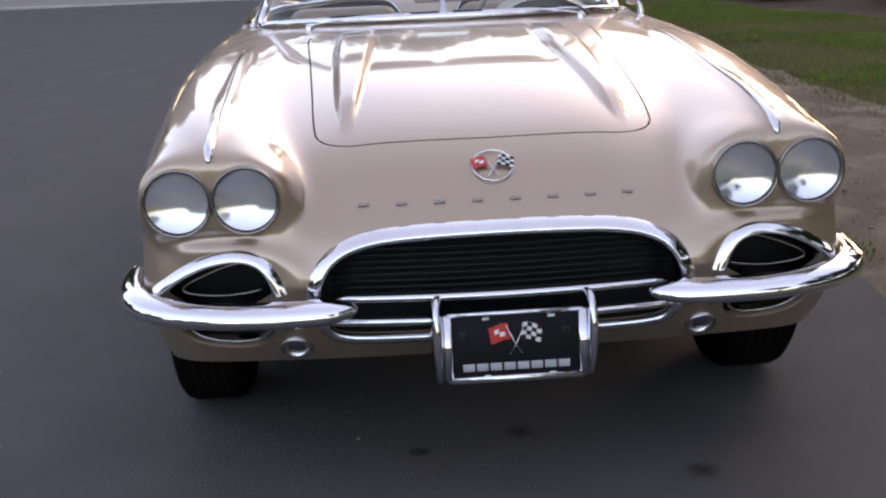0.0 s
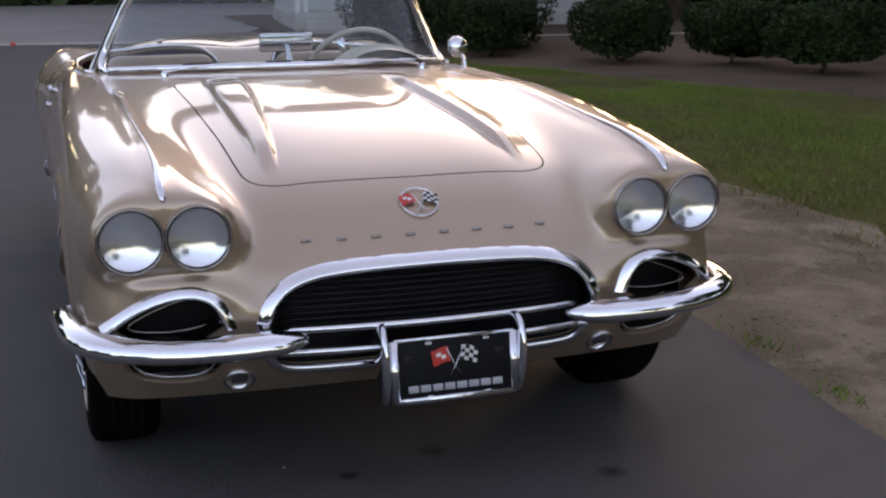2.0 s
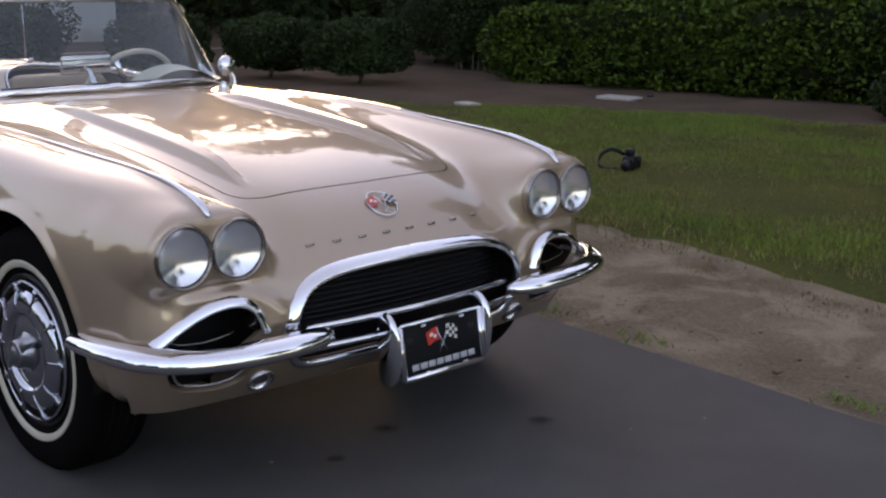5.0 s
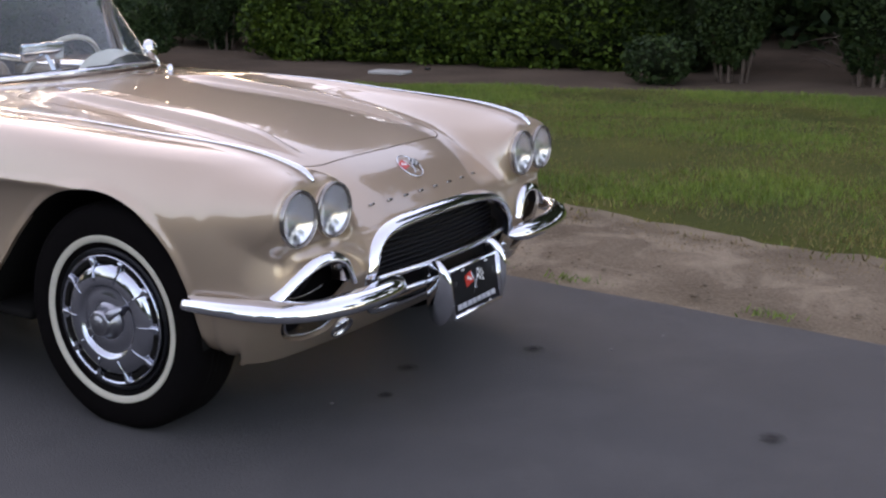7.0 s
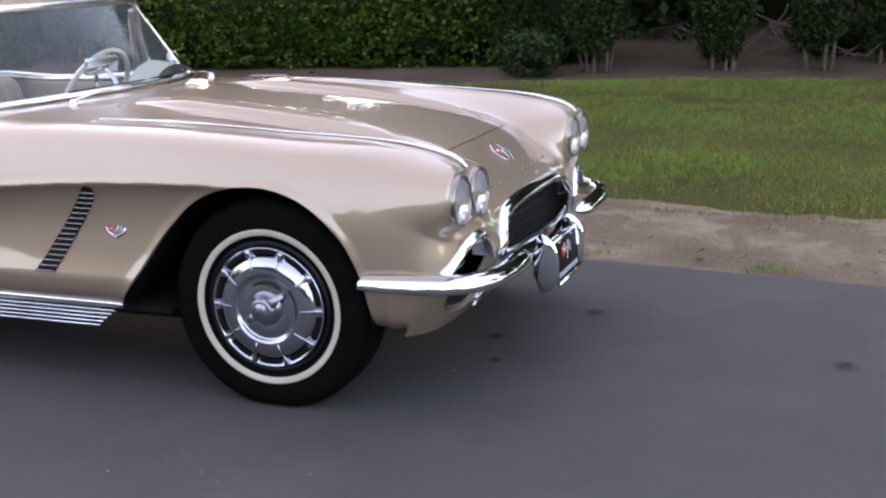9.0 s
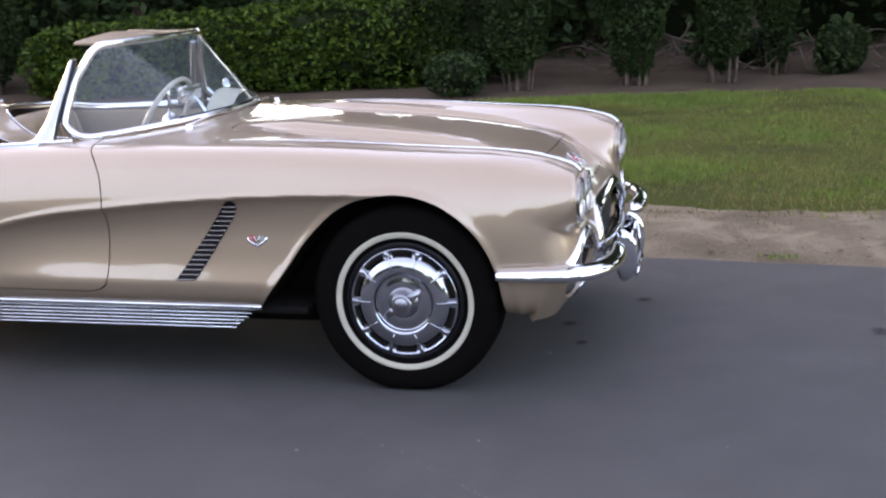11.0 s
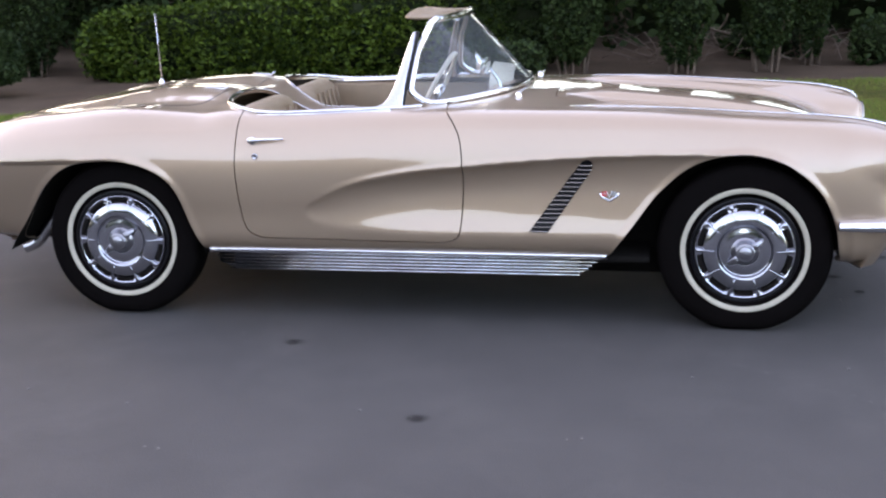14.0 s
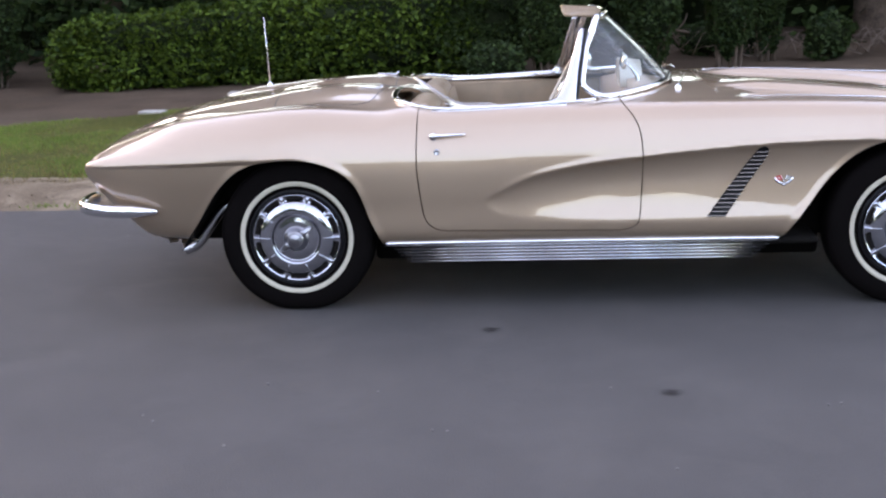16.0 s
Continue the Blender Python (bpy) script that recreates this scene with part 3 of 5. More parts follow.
def make_wheel():
    """A whitewall tyre on a steel wheel with a ribbed full cover; its outer face looks to -y."""
    w = thing("wheel", "", "")
    v, f = lathe(TYRE, 72)
    v = [(x, y, max(z, -.322)) for x, y, z in v]
    part("tyre", (v, f), RUBBER, w, "black tyre")
    grooves = []
    for k in (-.036, -.012, .012, .036):
        grooves.append(lathe([(.3382, k - .003), (.3386, k), (.3382, k + .003)], 60))
    v, f = join(*grooves)
    part("tread_groove", ([(x, y, max(z, -.3219)) for x, y, z in v], f), DARK, w)
    part("whitewall", lathe([(.2275, -.0885), (.2285, -.0912), (.232, -.0925), (.240, -.0945), (.2445, -.0950), (.2470, -.0945), (.2478, -.092)], 72), WHITEWALL, w,
         "narrow white sidewall band")
    part("rim", lathe([(.17, .05), (.19, -.02), (.197, -.068), (.207, -.076), (.212, -.080), (.208, -.086), (.200, -.084), (.195, -.078), (.19, -.06), (.12, -.05), (.0, -.05)], 60), BLACK, w)
    part("wheel_cover", lathe([(.1925, -.078), (.1925, -.090), (.1905, -.0945), (.1880, -.0945), (.1870, -.0930), (.1630, -.0885), (.1615, -.0935), (.156, -.0975), (.148, -.1022), (.137, -.1058), (.126, -.1078), (.115, -.1084), (.109, -.1078), (.1045, -.1035), (.101, -.0985), (.097, -.0965), (.090, -.0972), (.078, -.1000), (.066, -.1018), (.056, -.1012), (.050, -.1000)], 88), COVER, w,
         "polished full wheel cover with ten slots")
    for k in range(10):
        a = 2 * math.pi * k / 10
        arc = [(.1752 * math.cos(a + math.pi / 10 + d), -.0904, .1752 * math.sin(a + math.pi / 10 + d)) for d in np.linspace(-.215, .215, 9)]
        part("slot", sweep(arc, oval(.0090, .0032, 8, 6), up=(0, 1, 0)), DARK, w)
        ray = [(r * math.cos(a), h, r * math.sin(a)) for r, h in ((.1875, -.0945), (.178, -.0950), (.1665, -.0955), (.158, -.0990), (.148, -.1035), (.134, -.1074), (.118, -.1092))]
        part("rib", sweep(ray, oval(.0042, .0030, 10, 3.2), up=(0, 1, 0), scale=[2.0, 1.9, 1.7, .8, .7, .65, .5]), COVER, w)
    part("spinner", lathe([(.058, -.099), (.050, -.104), (.044, -.114), (.040, -.127), (.036, -.136), (.030, -.1385), (.027, -.1375), (.022, -.141), (.012, -.1445), (.0005, -.1455)], 40), HUB, w, "brushed two-eared knock-off spinner")
    for a in (.65, .65 + math.pi):
        ray = [(r * math.cos(a), h, r * math.sin(a)) for r, h in ((.030, -.131), (.048, -.130), (.066, -.124), (.080, -.114), (.084, -.110))]
        part("ear", sweep(ray, oval(.0135, .0045, 10), up=(0, 1, 0), scale=[1.1, 1, .85, .62, .3]), HUB, w)
    return w


wheel = make_wheel()
spots = [(1.2955, -.725, 0, 14), (-1.2955, -.722, 0, -22), (1.2955, .725, 180, 40), (-1.2955, .722, 180, 5)]
wheel.matrix_basis = pose(spots[0][0], spots[0][1], .322)
wheel.parent = car
for x, y, turn, roll in spots[1:]:
    copy_thing(wheel, pose(x, y, .322, 0, 0, turn))

# ---- under the skin ----
liners = []
for arch in (ARCH_F, ARCH_R):
    arch = arch[arch[:, 1] > .272]
    for sign in (-1, 1):
        a = np.array([(x, sign * .828, z) for x, z in arch])
        b = np.array([(x, sign * .50, z + .01) for x, z in arch])
        k = len(a)
        liners.append((np.concatenate([a, b]), [(i, i + 1, k + i + 1, k + i) for i in range(k - 1)]))
        xs = arch[:, 0]
        liners.append(([(xs.min() - .05, sign * .52, .26), (xs.max() + .05, sign * .52, .26), (xs.max() + .05, sign * .52, .74), (xs.min() - .05, sign * .52, .74)], [(0, 1, 2, 3)]))
for k in range(0, 8, 2):
    part("wheel_well", join(*liners[k:k + 2]), DARK, car, "black wheel well lining")
# unseen boxes stop sight and light through the body; low rails darken the road
for name, at in (("chassis", (0, 0, .265, 3.15, 1.02, .06, .01)), ("frame_rail", (0, -.42, .20, 2.0, .10, .13, .02)), ("frame_rail", (0, .42, .20, 2.0, .10, .13, .02)), ("sump", (.75, 0, .22, .75, .34, .12, .03)), ("floor_pan", (.12, 0, .27, 1.62, 1.58, .03, .01)), ("engine", (1.15, 0, .46, .95, .92, .40, .03)), ("fuel_tank", (-1.55, 0, .45, .55, .90, .36, .03)),
                 ("front_axle", (1.2955, 0, .30, .08, 1.36, .06, .01)), ("rear_axle", (-1.2955, 0, .32, .12, 1.36, .10, .02)), ("radiator_panel", (1.775, 0, .41, .02, 1.20, .16, .004))):
    part(name, block(*at), DARK, car, "black underbody")

# ---- nose ----
grille = part("grille", ([(1.862, y, z) for y, z in GRILLE], [tuple(range(len(GRILLE)))]), BLACK, car, "black grille behind a chrome oval")
for k in range(9):
    z = .415 + k * .0150
    half = .385 - .9 * max(0, z - .50)
    path = [(1.905 - .035 * (y / .4) ** 2, y, z) for y in np.linspace(-half, half, 15)]
    part("grille_bar", sweep(path, oval(.006, .0028, 8)), BLACK, grille)


def rim_of(outline, lift, section, closed=False, tip=0.0):
    path = [tuple(front_at(y, z, lift)) for y, z in outline]
    normals = [on_skin((3.2, y, z), (-1, 0, 0))[1] for y, z in outline]
    return sweep(path, section, closed, up=np.array([tuple(n) for n in normals]) + np.array((0, 0, tip)))


def spread_out(outline, amount):
    o = np.asarray(outline, float)
    t = np.gradient(o, axis=0)
    t /= np.linalg.norm(t, axis=1)[:, None]
    return o + amount * np.stack([-t[:, 1], t[:, 0]], 1)


def band(outline, wide, proud):
    """A broad flared moulding along an opening: flush outside, standing proud towards the opening."""
    o = np.asarray(outline, float)
    rows = []
    for s, lift in ((1.0, -.004), (1.0, .002), (.94, .005), (.62, .005 + .45 * proud), (.28, .004 + .85 * proud), (.08, .002 + proud), (0.0, proud - .003), (-.03, .4 * proud), (-.02, -.012)):
        rows.append(relax(np.array([tuple(front_at(y, z, lift)) for y, z in spread_out(o, wide * s)]), 30))
    n, k = len(o), len(rows)
    return np.concatenate(rows), [(j * n + i, j * n + i + 1, (j + 1) * n + i + 1, (j + 1) * n + i) for j in range(k - 1) for i in range(n - 1)]


upper = [(y, z) for y, z in GRILLE if z > .40]
top_line = spline(sorted(upper, key=lambda q: -math.atan2(q[1] - .40, q[0]))[::3], 90)
part("grille_surround", band(top_line, .034, .016), CHROME, car, "broad chrome moulding over the grille mouth")
lower = spline(sorted([(y, z) for y, z in GRILLE if z < .40], key=lambda q: math.atan2(q[0], -(q[1] - .45)))[::3], 60)
part("lower_grille_moulding", rim_of([tuple(q) for q in lower], .006, oval(.013, .011, 10)), CHROME, car, "chrome lower grille moulding")
for z, half, x in ((.430, .372, 1.957), (.374, .392, 1.955)):
    path = [(x - .05 * (y / .4) ** 2, y, z + .004 * (1 - (y / .4) ** 2)) for y in np.linspace(-half, half, 29)]
    part("grille_crossbar", sweep(path, oval(.016, .0095, 12, 2.6)), CHROME, car, "chrome crossbar in the grille mouth")

for sign in (-1, 1):
    pod = part("side_grille", ([(1.79, sign * y, z) for y, z in POD], [tuple(range(len(POD)))]), BLACK, car, "black air inlet with chrome hood")
    arc = [(sign * y, z) for y, z in POD[:26]]
    part("inlet_surround", band(arc, sign * .030, .016), CHROME, pod, "broad chrome arch over the inlet")
    front = np.array([tuple(front_at(sign * y, z, -.002)) for y, z in POD[:26]])
    mid = np.array([np.mean(POD[:, 0]) * sign, np.mean(POD[:, 1])])
    back = np.array([(x - .050, mid[0] + (y - mid[0]) * .88, mid[1] + (z - mid[1]) * .86) for x, y, z in front])
    sleeve = (np.concatenate([front, back]), [(i, i + 1, 27 + i, 26 + i) if sign < 0 else (i, 26 + i, 27 + i, i + 1) for i in range(25)])
    part("inlet_sleeve", sleeve, CHROME, pod, "chrome lining of the inlet")
    inner = [(1.848, sign * y, z) for y, z in spline([(.532, .448), (.535, .490), (.556, .510), (.61, .504), (.67, .484), (.722, .457), (.705, .440), (.62, .432)], 40, True)][14:]
    part("inlet_rim", sweep(inner, oval(.0028, .0024, 8), up=(1, 0, 0)), BEZEL, pod, "thin chrome rim")
    slot = part("lower_inlet", ([(1.765, sign * y, z) for y, z in SLOT], [tuple(range(len(SLOT)))]), BLACK, car, "black slot below the bumper")
    part("slot_rim", rim_of([(sign * y, z) for y, z in .86 * (SLOT - SLOT.mean(0)) + SLOT.mean(0)], -.012, oval(.004, .003, 8), True), SATIN, slot)
    # bumper half: inner point, long front bar, corner, and the blade along the side
    way = spline([(1.975, .325, .424), (1.992, .40, .424), (2.000, .50, .425), (1.996, .60, .427), (1.978, .69, .430), (1.944, .765, .433), (1.885, .82, .436), (1.80, .850, .438), (1.70, .864, .438), (1.635, .868, .438)], 60)
    size = np.ones(60)
    size[:9] = [.08, .34, .52, .66, .78, .87, .93, .97, 1]
    size[42:] = np.linspace(1, .72, 18)
    sec = np.array([(.033, -.004), (.025, .013), (.022, .016), (.006, .023), (-.014, .028), (-.026, .024), (-.026, -.014), (-.018, -.024), (0, -.0275), (.018, -.025), (.031, -.016)])
    bumper = sweep(way, sec * np.array([1, 1.0]), scale=size)
    bumper = bumper if sign > 0 else mirrored(bumper)
    part("front_bumper", bumper, CHROME, car, "chrome front bumper wrapping round the corner")
    # park lamp
    q, n = on_skin((3, sign * .475, .302), (-1, 0, 0))
    m = Matrix.Translation(q) @ Vector((1, 0, 0)).rotation_difference(n).to_matrix().to_4x4()
    lamp = part("park_lamp", moved(lathe([(.038, -.01), (.039, .004), (.036, .009), (.031, .006), (.028, -.002)], 32, "x"), m), SATIN, car, "small round chrome-rimmed park lamp")
    part("lens", moved(lathe([(.029, -.003), (.022, .0), (.010, .002), (.0005, .003)], 28, "x"), m), COVER, lamp, "clear lamp lens")
    # headlamps in pairs
    for y, x in ((.560, 1.906), (.711, 1.902)):
        c = Matrix.Translation((x, sign * y, .6655))
        bucket = part("headlight", moved(lathe([(.0765, -.13), (.0785, -.03), (.0785, -.014), (.0775, -.006), (.075, -.006)], 48, "x"), c), PAINT, car, "round sealed-beam headlight")
        part("bezel", moved(lathe([(.0775, -.008), (.0780, .000), (.0762, .005), (.0735, .006), (.0712, .003), (.0695, -.008)], 48, "x"), c), BEZEL, bucket, "bright metal bezel ring")
        part("reflector", moved(lathe([(r, -.022 + 3.9 * r * r) for r in (.068, .060, .050, .040, .030, .020, .010, .0005)], 40, "x"), c), SILVERED, bucket, "silvered reflector bowl")
        part("lens", facing(moved(lathe([(.0690, -.004), (.060, .004), (.045, .011), (.028, .016), (.012, .0185), (.0005, .019)], 40, "x"), c), (1, 0, 0)), LENS, bucket, "fluted glass lens").visible_shadow = False
    # spear along the fender top
    line = [tuple(top_at(x, sign * (.634 + .018 * (1.5 - x) * (x < 1.5)), .0035)) for x in np.linspace(.62, 1.845, 44)]
    tip = [tuple(front_at(sign * .634, z, .004)) for z in (.775, .762, .750)]
    line = spline([line[0], *line[3::4], *tip[1:]], 60)
    girth = np.concatenate([np.linspace(.18, .50, 40), np.linspace(.50, 1.15, 12), np.linspace(1.15, .5, 8)])
    part("fender_spear", sweep(line, np.array([(-.011, -.004), (-.008, .002), (0, .0065), (.008, .002), (.011, -.004)]), scale=girth), CHROME, car, "chrome windsplit spear on the fender crest")

# name bars, one for each raised letter of the script
for k in range(8):
    y = -.302 + k * .604 / 7
    q, n = on_skin((3, y, .627), (-1, 0, 0))
    m = Matrix.Translation(q + n * .002) @ Vector((0, 0, 1)).rotation_difference(n).to_matrix().to_4x4()
    part("name_bar", moved(block(0, 0, 0, .0075, .025, .005, .0015), m), BEZEL, car, "dulled chrome name bar")

# round badge with two crossed pennants
q, n = on_skin((3, 0, .690), (-1, 0, 0))
tilt = Matrix.Translation(q + n * .003) @ Matrix((Vector((0, 1, 0)), n.cross(Vector((0, 1, 0))), n)).transposed().to_4x4()
ring = [(.047 * math.cos(a), .047 * math.sin(a), 0) for a in np.linspace(0, 2 * math.pi, 48, endpoint=False)]
badge = part("nose_badge", moved(sweep(ring, oval(.0022, .0022, 8), True), tilt), CHROME, car, "round chrome badge with two crossed pennants")


def flag(direction, size, m, parent, base, cells=None):
    """A waving pennant that leans out from its staff; cells: the second colour of a chequer."""
    def point(u, v, lift=0.0):
        x, y = size * (.10 + .95 * u), size * (.05 + .80 * v)
        c, s = math.cos(.42), math.sin(.42)
        return (direction * (x * c + y * s * .35 + .12 * size), y * c - x * s * .35 + .16 * size + .05 * size * math.sin(5 * u), .0035 + lift + .0012 * math.sin(5 * u))
    grid = [point(i / 8, j / 4) for i in range(9) for j in range(5)]
    faces = [(i * 5 + j, i * 5 + j + 1, (i + 1) * 5 + j + 1, (i + 1) * 5 + j) for i in range(8) for j in range(4)]
    part("pennant", moved((grid, faces), m), base, parent)
    if cells:
        for i in range(4):
            for j in range(4):
                if (i + j) % 2 or (cells is WHITE and (i, j) not in ((1, 1), (2, 2))):
                    continue
                q = [point((i + a) / 4, (j + b) / 4, .0006) for a, b in ((0, 0), (0, 1), (1, 1), (1, 0))]
                part("pennant_cell", moved((q, [(0, 1, 2, 3)]), m), cells, parent)
    staff = [(-direction * size * .30, -size * .48, .002), (0, -size * .05, .003), (direction * size * .42, size * .85, .004)]
    part("staff", moved(sweep(staff, oval(.0016, .0016, 6), up=(0, 0, 1)), m), SATIN, parent)


for direction, colour, second in ((-1, RED, WHITE), (1, WHITE, BLACK)):
    flag(direction, .043, tilt @ pose(0, -.014, .002), badge, colour, second)

# show plate, its frame and the two guards beside it
PL = pose(2.020, 0.017, .333, 0, -9, 0)
plate = part("front_plate", moved(block(0, 0, 0, .006, .298, .142, .002), PL), PLATE, car, "black show plate in a chrome frame")
loop = [(.004, y, z) for y, z in ((-.150, -.073), (-.150, .073), (.150, .073), (.150, -.073))]
for a, b, wide in ((0, 1, .010), (1, 2, .005), (2, 3, .010), (3, 0, .008)):
    pa, pb = np.array(loop[a]), np.array(loop[b])
    part("frame_bar", moved(sweep([pa, pb], oval(wide, .006, 10, 3), up=(1, 0, 0)), PL), CHROME, plate, "chrome plate frame")
for k in range(8):
    part("name_bar", moved(block(.0035, -.106 + k * .0303, -.046, .0012, .0255, .0165, .0004, 1), PL), SILVERPAINT, plate, "silver name bar")
UPRIGHT = Matrix(((0, 0, 1, 0), (1, 0, 0, 0), (0, 1, 0, 0), (0, 0, 0, 1)))
for direction, colour, second in ((-1, RED, WHITE), (1, WHITE, BLACK)):
    flag(direction, .050, PL @ pose(.003, 0, .004) @ UPRIGHT, plate, colour, second)
for y in (-.05, .062):
    for z in (.062, -.067):
        part("bolt", moved(block(.005, y * 1.3, z, .005, .016, .006, .002), PL), WHITE, plate)
for sign in (-1, 1):
    way = spline([(1.962, .017 + sign * .172, .417), (1.980, .017 + sign * .173, .411), (1.994, .017 + sign * .173, .385), (1.998, .017 + sign * .172, .340), (1.995, .017 + sign * .170, .295), (1.985, .017 + sign * .169, .270), (1.970, .017 + sign * .168, .262)], 34)
    swell_of = np.sin(np.pi * (np.arange(34) + 1.5) / 36) ** .42
    girth = np.stack([.35 + .65 * swell_of, swell_of], 1)
    part("bumper_guard", sweep(way, oval(.0150, .045, 20, 2.2), up=(1, 0, 0), scale=girth), CHROME, car, "upright chrome bumper guard")
for y in (-.10, .13):
    part("plate_bracket", block(1.975, y, .345, .09, .025, .05, .006), BLACK, car)

# ---- sides ----
for sign in (-1, 1):
    outline = np.array([(.450, .386), (.530, .388), (.585, .468), (.640, .548), (.690, .622), (.704, .648), (.706, .668), (.697, .682), (.682, .686), (.664, .676), (.645, .652), (.600, .590), (.550, .522), (.500, .454)])
    strip, rows_of = [], []
    for z in np.linspace(.389, .684, 32):
        xs = [x for x in np.linspace(.40, .74, 240) if inside_distance(np.array([x]), np.array([z]), outline)[0] < 0]
        rows_of.append((xs[0], xs[-1], z))
        strip += [tuple(side_at(x, z, sign, .0015)) for x in np.linspace(xs[0], xs[-1], 6)]
    quads_of = [(i * 6 + k, i * 6 + k + 1, i * 6 + k + 7, i * 6 + k + 6) for i in range(31) for k in range(5)]
    part("vent_recess", (strip, quads_of if sign < 0 else [q[::-1] for q in quads_of]), PLATE, car, "black slanted side vent")
    for k in range(16):
        z = .3925 + k * .0178
        x0, x1, _ = min(rows_of, key=lambda q: abs(q[2] - z))
        way = [tuple(side_at(x, z, sign, .004)) for x in np.linspace(x0 + .001, x1 - .001, 6)]
        part("vent_louvre", sweep(way, oval(.0030, .0030, 8, 2.6), up=(0, 0, 1)), BEZEL, car, "metal vent louvre")
    # crossed-flag side badge
    q, n = on_skin((.77, sign * 2, .537), (0, -sign, 0))
    m = Matrix.Translation(q + n * .003) @ Matrix((Vector((-sign, 0, 0)), n.cross(Vector((-sign, 0, 0))), n)).transposed().to_4x4()
    sb = part("side_badge", moved(sweep([(-.036, .012, 0), (-.028, -.004, 0), (0, -.020, 0), (.028, -.004, 0), (.036, .012, 0)], oval(.005, .003, 8), up=(0, 0, 1)), m), CHROME, car, "small chrome vee badge with pennants")
    for direction, colour, second in ((-1, RED, WHITE), (1, WHITE, BLACK)):
        flag(direction, .026, m @ pose(0, -.004, 0), sb, colour, second)
    # sill moulding: a bright bead over five ribs
    xs = np.linspace(-.915, .765, 40)
    way = [tuple(side_at(x, .292, sign, .006)) for x in xs]
    sill = part("sill_moulding", sweep(way, oval(.006, .0095, 10, 2.6), up=(0, 0, 1)), CHROME, car, "ribbed bright metal sill moulding")
    y_sill = abs(way[20][1]) - .006
    part("sill_panel", block(-.075, sign * (y_sill - .004), .243, 1.45, .008, .083), BLACK, sill)
    for k in range(6):
        z = .275 - k * .0135
        inset = .02 + k * .016
        way = [(x, sign * (y_sill + .003), z) for x in (-.905 + inset * .9, .755 - inset)]
        part("sill_rib", sweep(way, oval(.0034, .0032, 8, 3), up=(0, 0, 1)), CHROME, sill)
    # door furniture
    q = side_at(-.675, .753, sign, .014)
    part("door_handle", sweep(spline([(-.700, q[1], .752), (-.675, q[1] + sign * .006, .753), (-.62, q[1] + sign * .004, .756), (-.550, q[1] + sign * .001, .758)], 16), oval(.006, .0085, 10), scale=np.linspace(1.35, .45, 16)), CHROME, door[sign], "chrome door handle")
    part("handle_foot", moved(lathe([(.018, .012), (.016, 0), (.011, -.006), (.0005, -.008)], 20), Matrix.Translation((-.685, q[1], .749)) @ pose(0, 0, 0, 0, 0, 0 if sign < 0 else 180)), CHROME, door[sign])
    q = side_at(-.672, .687, sign, .001)
    part("door_lock", moved(lathe([(.014, .004), (.0135, -.003), (.009, -.005), (.008, -.002), (.0005, -.002)], 24), Matrix.Translation(q) @ pose(0, 0, 0, 0, 0, 0 if sign < 0 else 180)), SATIN, door[sign], "round door lock")
    # belt moulding along the door top and round the back of the cockpit
    edge = [(x, y) for x, y in COCKPIT_HALF if x < .02]
    edge = spline(edge, 80)
    way = [tuple(top_at(x, sign * (y + .010), .004)) for x, y in edge]
    part("cockpit_moulding", sweep(way, oval(.013, .008, 10, 2.6), scale=.28 + .72 * smoothstep((edge[:, 1] - .14) / .22)), CHROME, car, "chrome moulding round the cockpit opening")
    # rear quarter bumper
    way = spline([(-1.905, .806, .448), (-2.00, .816, .450), (-2.12, .808, .453), (-2.215, .772, .456), (-2.270, .70, .459), (-2.285, .60, .460), (-2.28, .48, .460)], 40)
    size = np.concatenate([np.linspace(.30, 1, 8), np.ones(29), np.linspace(1, .6, 3)])
    rb = sweep(way, np.array([(.021, .004), (.016, .020), (0, .029), (-.018, .024), (-.022, 0), (-.018, -.022), (0, -.028), (.016, -.018)]) * np.array([-1, 1]), scale=size)
    part("rear_bumper", rb if sign > 0 else mirrored(rb), CHROME, car, "chrome rear quarter bumper")
    # tail pipe behind the rear wheel
    way = spline([(-1.58, sign * .60, .45), (-1.66, sign * .61, .42), (-1.735, sign * .62, .33), (-1.79, sign * .63, .262), (-1.845, sign * .64, .238)], 20)
    pipe = sweep(way, oval(.026, .026, 16), caps=False)
    part("tail_pipe", pipe, SATIN, car, "bright steel tail pipe")

# ---- windscreen ----
def screen_point(s, k):
    """s from -1 to 1 across, k from 0 at the foot to 1 at the top."""
    a = abs(s)
    ang = a * math.pi / 2
    bx, by = -.070 + .443 * max(math.cos(ang), 0) ** .86, .658 * math.sin(ang) ** .97
    tx, ty = -.030 + .102 * max(math.cos(ang), 0) ** .9, .495 * math.sin(ang) ** .97
    bz = .912 - .047 * a ** 2.2
    tz = 1.206 + .008 * (1 - a ** 2) - .008 * a ** 6
    bulge = math.sin(k * math.pi) * .012
    x, y, z = bx + (tx - bx) * k + bulge * .6, by + (ty - by) * k + bulge * a, bz + (tz - bz) * k
    return np.array((x, math.copysign(y, s) if s else 0.0, z))


def low_edge(s):
    return .21 * max(0.0, (abs(s) - .82) / .18) ** 2.4


def high_edge(s):
    return 1.0 - .33 * max(0.0, (abs(s) - .60) / .40) ** 3.0


